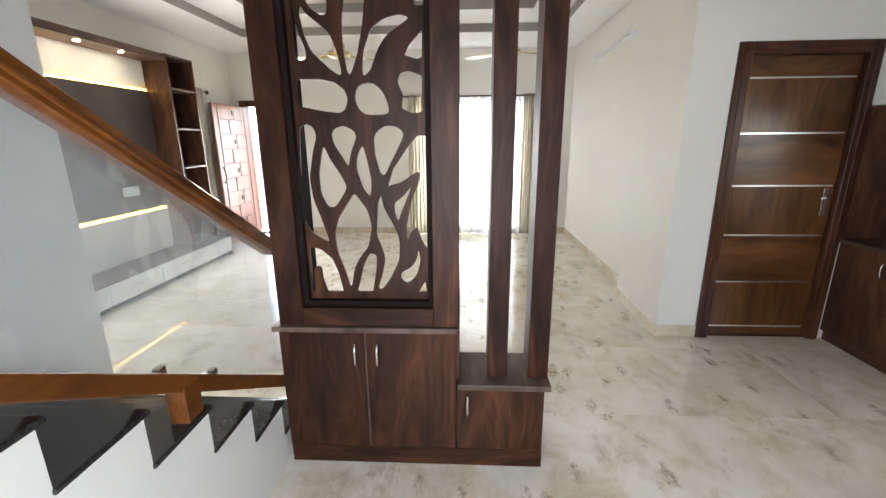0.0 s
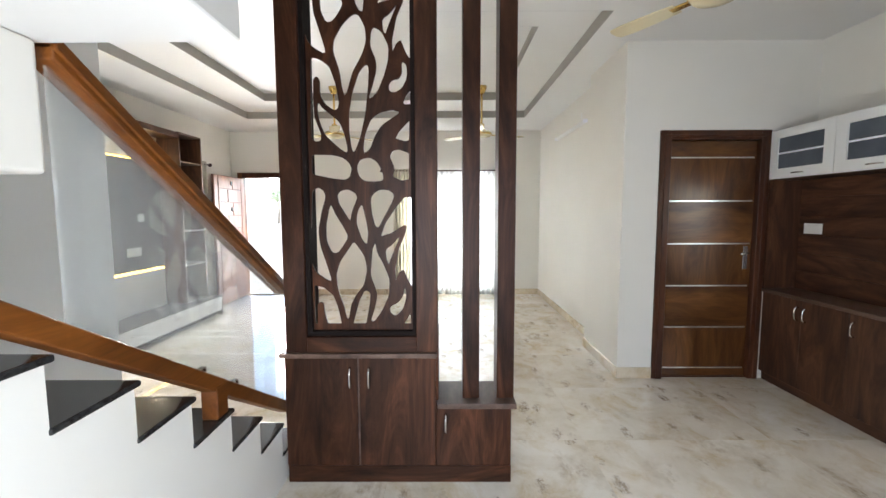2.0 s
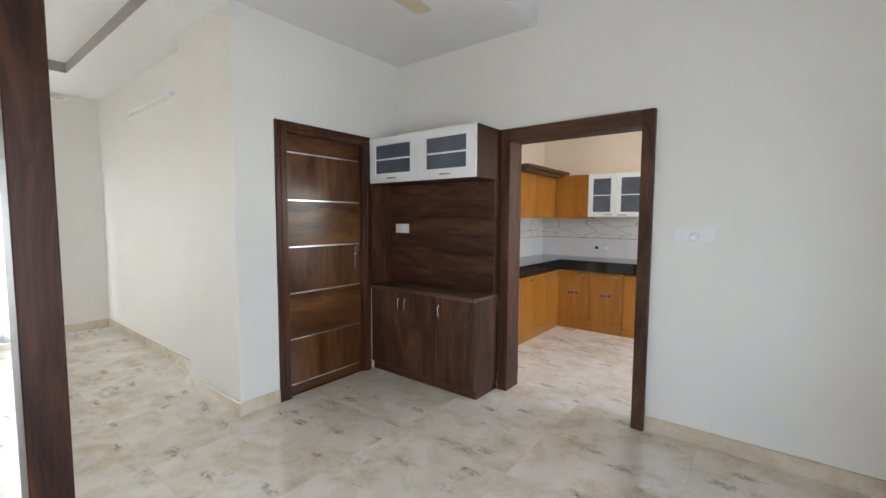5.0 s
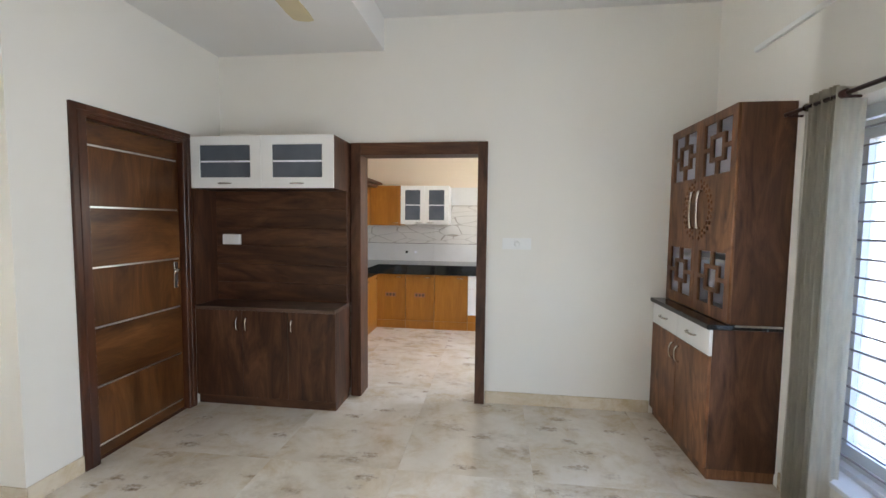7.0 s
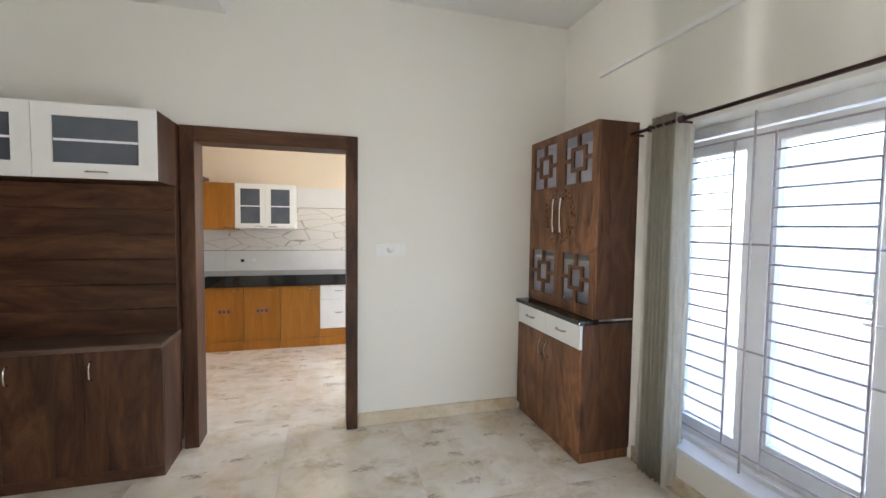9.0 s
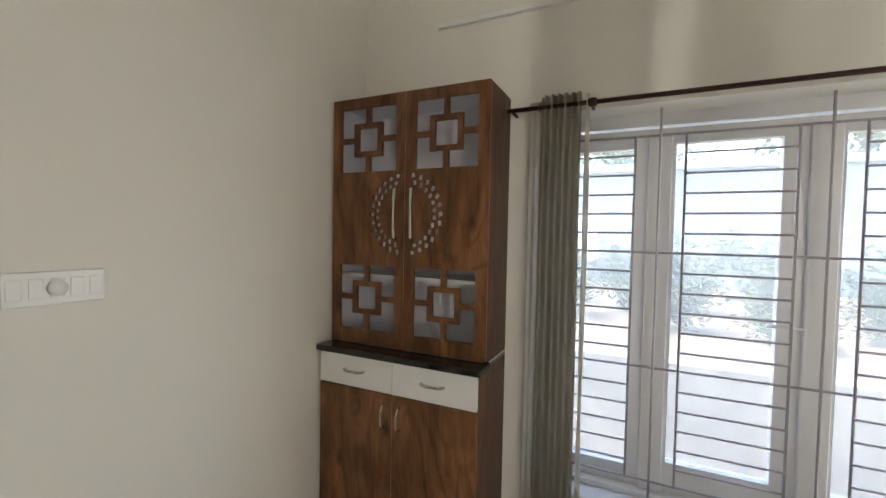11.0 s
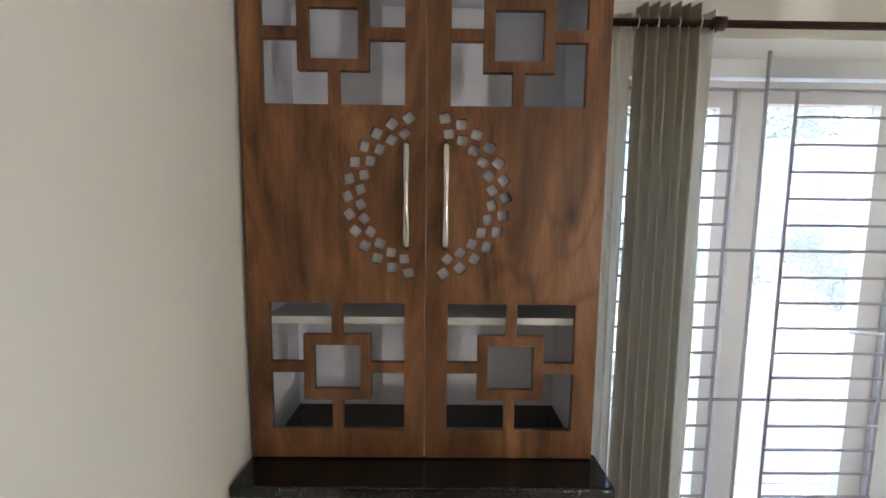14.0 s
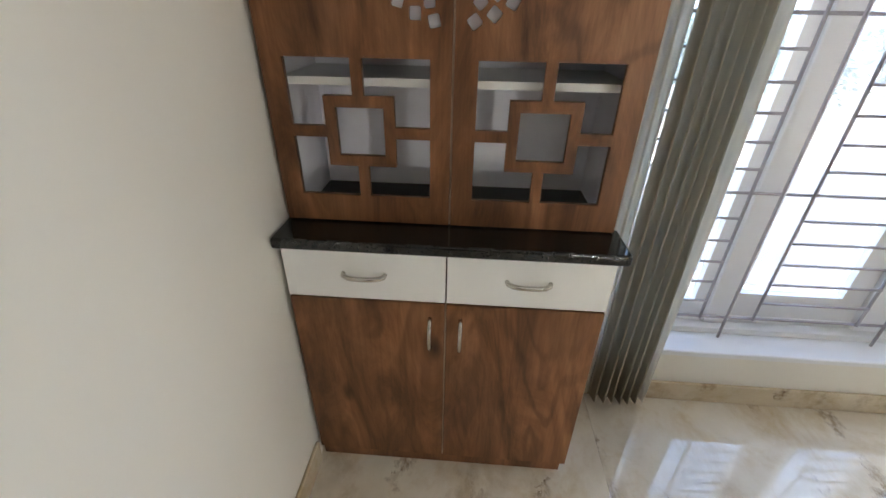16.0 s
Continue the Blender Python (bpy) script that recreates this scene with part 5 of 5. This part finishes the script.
def main_door():
    f = thing("door_2", (-3.05, NORTH, 0), "salmon primed panelled main door standing open", "door")
    tagged(f, kind="structure")
    for a, b in ((MX0 - 0.08, MX0), (MX1, MX1 + 0.08)):
        part("jamb", B(a, b, NORTH - 0.025, NORTH + 0.12, 0, 2.15, bev=0.004), M_TEAK, f)
    part("lintel", B(MX0, MX1, NORTH - 0.025, NORTH + 0.12, 2.06, 2.15, bev=0.004), M_FRAME, f)
    part("threshold", B(MX0, MX1, NORTH - 0.01, NORTH + 0.2, 0.0, 0.025, bev=0.004), M_SKIRT, f)
    x = -3.40
    leaf = part("leaf", B(x - 0.035, x, 6.02, 6.95, 0.012, 2.045, bev=0.003), M_PINKGROOVE, f)
    rnd = random.Random(4)
    # raised stiles, then a stepped pattern of small raised fields
    for a, b, c, d in ((6.02, 6.12, 0.02, 2.04), (6.85, 6.95, 0.02, 2.04), (6.12, 6.85, 0.02, 0.14), (6.12, 6.85, 1.92, 2.04)):
        part("stile", B(x, x + 0.008, a + 0.001, b - 0.001, c, d, bev=0.002), M_PINKDOOR, leaf)
    z = 0.16
    k = 0
    while z < 1.85:
        h = 0.21
        s = 6.40 if k % 2 else 6.56
        part("field", B(x, x + 0.012, 6.135, s - 0.008, z, z + h - 0.012, bev=0.003), M_PINKDOOR, leaf)
        part("field", B(x, x + 0.012, s + 0.008, 6.835, z, z + h - 0.012, bev=0.003), M_PINKDOOR, leaf)
        if k % 2 == 0:
            part("stud", B(x + 0.012, x + 0.026, s - 0.075, s - 0.02, z + 0.06, z + 0.13, bev=0.006), M_FRAME, leaf, "small dark square stud")
        z += h
        k += 1
    part("pull", bow_handle(bmesh.new(), (x + 0.008, 6.07, 1.05), 0.22, "Z", (1, 0, 0), 0.009, 0.04), M_ROD, leaf, "dark pull handle", True)


main_door()


def far_window():
    w = thing("window_2", (0.2, NORTH + 0.1, 0.12), "white framed window behind sheer curtains", "window")
    tagged(w, kind="structure")
    part("window_frame", wall_with_holes("Y", NORTH + 0.08, NORTH + 0.14, FX0, FX1, 0.12, 2.06, [(FX0 + 0.05, 0.17, 0.18, 2.0), (0.23, FX1 - 0.05, 0.18, 2.0)]), M_PVC, w)
    for a, b in ((FX0 + 0.05, 0.17), (0.23, FX1 - 0.05)):
        g = part("pane", B(a, b, NORTH + 0.107, NORTH + 0.113, 0.18, 2.0), M_GLASS, w)
        g.visible_shadow = False
    for x0, x1, sd in ((-0.52, 0.22, 11), (0.2, 0.99, 12)):
        solid("sheer_curtain", drape(x0, x1, 6.915, 0.015, 2.15, 9, 0.03, seed=sd, gather=0.97), M_SHEER, ((x0 + x1) / 2, 6.915, 0.015),
              "white sheer curtain over the far window", "curtain", "sheer curtains", True)
    for x0, x1, sd in ((-0.80, -0.51, 21), (0.975, 1.17, 22)):
        solid("curtain", drape(x0, x1, 6.89, 0.02, 2.19, 5, 0.028, seed=sd, gather=0.92), M_CURTAIN, ((x0 + x1) / 2, 6.89, 0.02),
              "sage grey pleated curtain beside the far window", "curtain", "far curtains", True)
    r = thing("curtain_rod", (0.1, 6.9, 2.165), "dark bronze curtain rod over the far window", "curtain rod")
    part("rod", tube(bmesh.new(), [(-0.97, 6.9, 2.165), (1.21, 6.9, 2.165)], 0.011, 10), M_ROD, r, "", True)
    for x in (-0.985, 1.225):
        part("finial", lathe(bmesh.new(), [(0.008, -0.03), (0.022, -0.018), (0.026, 0), (0.018, 0.018), (0.006, 0.03)], (x, 6.9, 2.165), 14, "X"), M_ROD, r, "", True)
    for x in (-0.9, 0.12, 1.14):
        part("bracket", tube(bmesh.new(), [(x, NORTH, 2.15), (x, 6.9, 2.15), (x, 6.885, 2.16)], 0.008, 8), M_ROD, r)
    solid("curtain", drape(5.70, 6.0, -3.47, 0.03, 2.22, 5, 0.026, axis="Y", seed=31, gather=0.92), M_LINING, (-3.47, 5.85, 0.03), "pale grey curtain beside the main door", "curtain", "", True)
    r = thing("curtain_rod", (-3.47, 5.8, 2.18), "dark curtain rod with ball end on the side wall", "curtain rod")
    part("rod", tube(bmesh.new(), [(-3.47, 5.66, 2.18), (-3.47, 6.06, 2.18)], 0.011, 10), M_ROD, r, "", True)
    part("finial", lathe(bmesh.new(), [(0.008, -0.03), (0.024, -0.018), (0.028, 0), (0.02, 0.018), (0.006, 0.03)], (-3.47, 6.08, 2.18), 14, "Y"), M_ROD, r, "", True)
    part("bracket", tube(bmesh.new(), [(WEST, 5.68, 2.165), (-3.47, 5.68, 2.165), (-3.455, 5.68, 2.175)], 0.008, 8), M_ROD, r)


far_window()

switch_plate((1.20, NORTH, 0.62), "Y", 0.09, 0.09, -1, "white socket plate near the floor beside the curtain", 1)


def batten():
    t = thing("tube_light", (1.73, 5.2, 2.5), "slim white tube light batten on the living room wall", "lamp")
    part("batten", B(1.712, 1.742, 4.6, 5.82, 2.485, 2.515, bev=0.003), M_WHITE, t)
    part("tube", tube(bmesh.new(), [(1.70, 4.63, 2.5), (1.70, 5.79, 2.5)], 0.012, 10), M_SWITCH, t, "", True)
    part("end_cap", B(1.688, 1.742, 4.585, 4.605, 2.48, 2.52, bev=0.004), M_GREYBOX, t)
    part("end_cap", B(1.688, 1.742, 5.815, 5.835, 2.48, 2.52, bev=0.004), M_GREYBOX, t)
    part("feed", B(1.734, 1.742, 4.80, 4.81, 2.515, 2.63), M_SWITCH, t)


batten()


def ceiling_fan(x, y, z, top, turn, label):
    """A three-blade fan on a down rod; z is the motor's middle."""
    f = thing("ceiling_fan", (x, y, z), label, "ceiling fan", "ceiling fans")
    part("canopy", lathe(bmesh.new(), [(0.02, -0.09), (0.035, -0.08), (0.06, -0.03), (0.065, 0.0)], (x, y, top), 24), M_GOLD, f, "brass canopy cup", True)
    part("down_rod", tube(bmesh.new(), [(x, y, z + 0.04), (x, y, top - 0.05)], 0.012, 12), M_GOLD, f, "", True)
    m = part("motor", lathe(bmesh.new(), [(0.02, 0.085), (0.045, 0.07), (0.05, 0.045), (0.105, 0.04), (0.125, 0.015), (0.125, -0.01), (0.105, -0.032), (0.05, -0.042), (0.002, -0.044)], (x, y, z), 32), M_CREAMFAN, f, "ivory motor housing", True)
    part("band", lathe(bmesh.new(), [(0.126, 0.012), (0.13, 0.008), (0.13, -0.004), (0.126, -0.008)], (x, y, z), 32), M_GOLD, m, "brass band", True)
    part("neck", lathe(bmesh.new(), [(0.03, 0.06), (0.036, 0.075), (0.034, 0.13), (0.02, 0.14)], (x, y, z), 20), M_GOLD, m, "brass neck", True)
    for k in range(3):
        a = radians(turn + 120 * k)
        rot = Matrix.Translation((x, y, z)) @ Matrix.Rotation(a, 4, "Z") @ Matrix.Rotation(radians(5), 4, "X")
        bm = bmesh.new()
        box(bm, 0.115, 0.235, -0.022, 0.022, -0.006, 0.006, bev=0.004)
        bmesh.ops.transform(bm, matrix=rot, verts=bm.verts)
        arm = part("blade_arm", bm, M_GOLD, f, "brass blade arm")
        bm = bmesh.new()
        pts = [(0.20, -0.05), (0.30, -0.062), (0.50, -0.068), (0.585, -0.06), (0.60, -0.03), (0.60, 0.03), (0.585, 0.056), (0.50, 0.062), (0.30, 0.055), (0.20, 0.045)]
        prism(bm, pts, "Z", -0.003, 0.003)
        bmesh.ops.transform(bm, matrix=rot, verts=bm.verts)
        part("blade", bm, M_CREAMFAN, f, "ivory fan blade")


ceiling_fan(1.49, 1.93, 2.575, LOW, 2, "ivory and brass ceiling fan over the dining space")
ceiling_fan(0.57, 5.15, 2.45, LOW + 0.2, 20, "ivory and brass ceiling fan in the living room")
ceiling_fan(-1.32, 5.15, 2.45, LOW + 0.2, 45, "ivory and brass ceiling fan in the living room")


def downlight(x, y, z):
    d = thing("downlight", (x, y, z), "round glowing ceiling downlight", "downlight", "ceiling downlights")
    part("ring", lathe(bmesh.new(), [(0.05, 0.0), (0.065, -0.001), (0.065, -0.006), (0.05, -0.004)], (x, y, z), 20), M_WHITE, d)
    part("lens", lathe(bmesh.new(), [(0.001, -0.001), (0.048, -0.001), (0.048, -0.003), (0.001, -0.003)], (x, y, z), 20), M_LAMP, d)


downlight(0.69, 6.5, LOW)
downlight(0.62, 2.2, LOW)

# ---- outside ----
structure("ground", wall_with_holes("Y", -900, 900, -900, 900, -0.40, -0.152, []), M_SOIL, "dry pale soil ground", "ground")
structure("plinth_wall", B(-9, 9, -2.0, -1.85, -0.152, 0.66, bev=0.01), M_PLASTER, "low rendered retaining wall beyond the window", "garden wall")
structure("bed", B(-9, 9, -8.0, -2.0, -0.152, 0.55), M_SOIL, "raised earth bed behind the low wall", "ground")


def shrub(x, y, z, h, w, seed):
    rnd = random.Random(seed)
    s = thing("shrub", (x, y, z), "straggly green shrub behind the low garden wall", "shrub", "garden shrubs")
    st = bmesh.new()
    tips = []
    for k in range(9):
        a, l = rnd.uniform(0, 6.28), rnd.uniform(0.5, 1.0)
        p = [Vector((x, y, z))]
        for j in range(1, 5):
            t = j / 4
            p.append(Vector((x + math.cos(a) * w * 0.5 * l * t ** 1.3 + rnd.uniform(-0.03, 0.03), y + math.sin(a) * w * 0.4 * l * t ** 1.3, z + h * l * t)))
        tube(st, p, [0.012, 0.010, 0.008, 0.006, 0.003], 5)
        tips += p[2:]
    part("stems", st, M_BARK, s)
    lf = bmesh.new()
    for p in tips:
        for _ in range(44):
            c = p + Vector((rnd.gauss(0, 0.10), rnd.gauss(0, 0.10), rnd.gauss(0, 0.09)))
            d = Vector((rnd.uniform(-1, 1), rnd.uniform(-1, 1), rnd.uniform(-0.5, 0.8))).normalized()
            o = d.orthogonal().normalized()
            r = rnd.uniform(0.025, 0.05)
            v = [lf.verts.new(c - d * r), lf.verts.new(c + o * r * 0.4), lf.verts.new(c + d * r), lf.verts.new(c - o * r * 0.4)]
            lf.faces.new(v)
    part("foliage", lf, M_LEAF, s)


for i, (sx, sy, sh, sw) in enumerate(((1.9, -4.5, 0.8, 0.9), (1.1, -4.8, 1.0, 1.0), (0.3, -4.4, 0.7, 0.9), (-0.8, -4.9, 1.0, 1.2), (-2.2, -4.6, 0.8, 1.0), (2.9, -5.2, 1.0, 1.0), (0.0, -6.4, 1.1, 1.3), (1.5, -3.6, 0.55, 0.8), (0.6, -3.3, 0.5, 0.7), (-0.3, -3.7, 0.6, 0.8), (-1.3, -3.5, 0.5, 0.8), (2.6, -3.9, 0.6, 0.8), (-3.2, -4.0, 0.7, 0.9), (-2.9, -6.0, 1.4, 1.4))):
    shrub(sx, sy, 0.55, sh, sw, 50 + i)


def neighbour():
    h = thing("neighbour_house", (0, -10, -0.15), "pale neighbouring house with small windows", "house")
    part("wall", B(-9, 7, -11, -8.6, -0.152, 2.9), M_CONCRETE, h)
    part("roof", B(-9.2, 7.2, -11.2, -8.4, 2.9, 3.05), M_CONCRETE, h)
    for x in (-5.5, -1.6, 2.6):
        w = part("window", B(x, x + 1.0, -8.6, -8.57, 1.0, 2.1), M_GREYBOX, h)
        part("window_sill", B(x - 0.05, x + 1.05, -8.6, -8.5, 0.94, 1.0), M_PLASTER, w)


neighbour()


def tree(x, y, z, h, seed):
    rnd = random.Random(seed)
    s = thing("tree", (x, y, z), "leafy green tree beyond the houses", "tree", "far trees")
    st = bmesh.new()
    tube(st, [(x, y, z), (x + 0.1, y, z + h * 0.3), (x - 0.05, y, z + h * 0.6), (x, y, z + h * 0.9)], [0.18, 0.14, 0.09, 0.03], 8)
    tips = []
    for k in range(12):
        a = rnd.uniform(0, 6.28)
        b = Vector((x, y, z + h * rnd.uniform(0.35, 0.7)))
        e = b + Vector((math.cos(a), math.sin(a), rnd.uniform(0.3, 0.9))) * h * 0.3
        tube(st, [b, (b + e) / 2 + Vector((0, 0, 0.1)), e], [0.06, 0.04, 0.015], 6)
        tips += [e, (b + e) / 2, e + Vector((0, 0, h * 0.08))]
    part("trunk", st, M_BARK, s)
    lf = bmesh.new()
    for p in tips:
        for _ in range(90):
            c = p + Vector((rnd.gauss(0, h * 0.07), rnd.gauss(0, h * 0.07), rnd.gauss(0, h * 0.06)))
            d = Vector((rnd.uniform(-1, 1), rnd.uniform(-1, 1), rnd.uniform(-0.5, 0.8))).normalized()
            o = d.orthogonal().normalized()
            r = rnd.uniform(0.08, 0.16)
            lf.faces.new([lf.verts.new(c - d * r), lf.verts.new(c + o * r * 0.45), lf.verts.new(c + d * r), lf.verts.new(c - o * r * 0.45)])
    part("crown", lf, M_LEAF, s)


for i, (tx, ty, th) in enumerate(((2.5, -14, 6.0), (-3.5, -13.5, 6.5), (-8, -14, 6), (-16, 55, 6), (-24, 60, 6.5), (-9, 62, 6))):
    tree(tx, ty, -0.15, th, 80 + i)


# ---- floor slabs ----
def floor_slabs(w=1.2, d=0.8, gap=0.0004):
    """Large polished slabs butted with hairline joints."""
    BASE[floor_bed.name] = Vector((0, 0, 0))
    x0, x1, y0, y1 = WEST - 0.2, 6.3, SOUTH - 0.24, NORTH + 0.3
    j = 0
    while y0 + j * d < y1:
        i = 0
        while x0 + i * w < x1:
            a, c = x0 + i * w, y0 + j * d
            part("slab", B(a + gap, min(a + w, x1) - gap, c + gap, min(c + d, y1) - gap, -0.0038, 0), M_FLOOR, floor_bed)
            i += 1
        j += 1


floor_slabs()
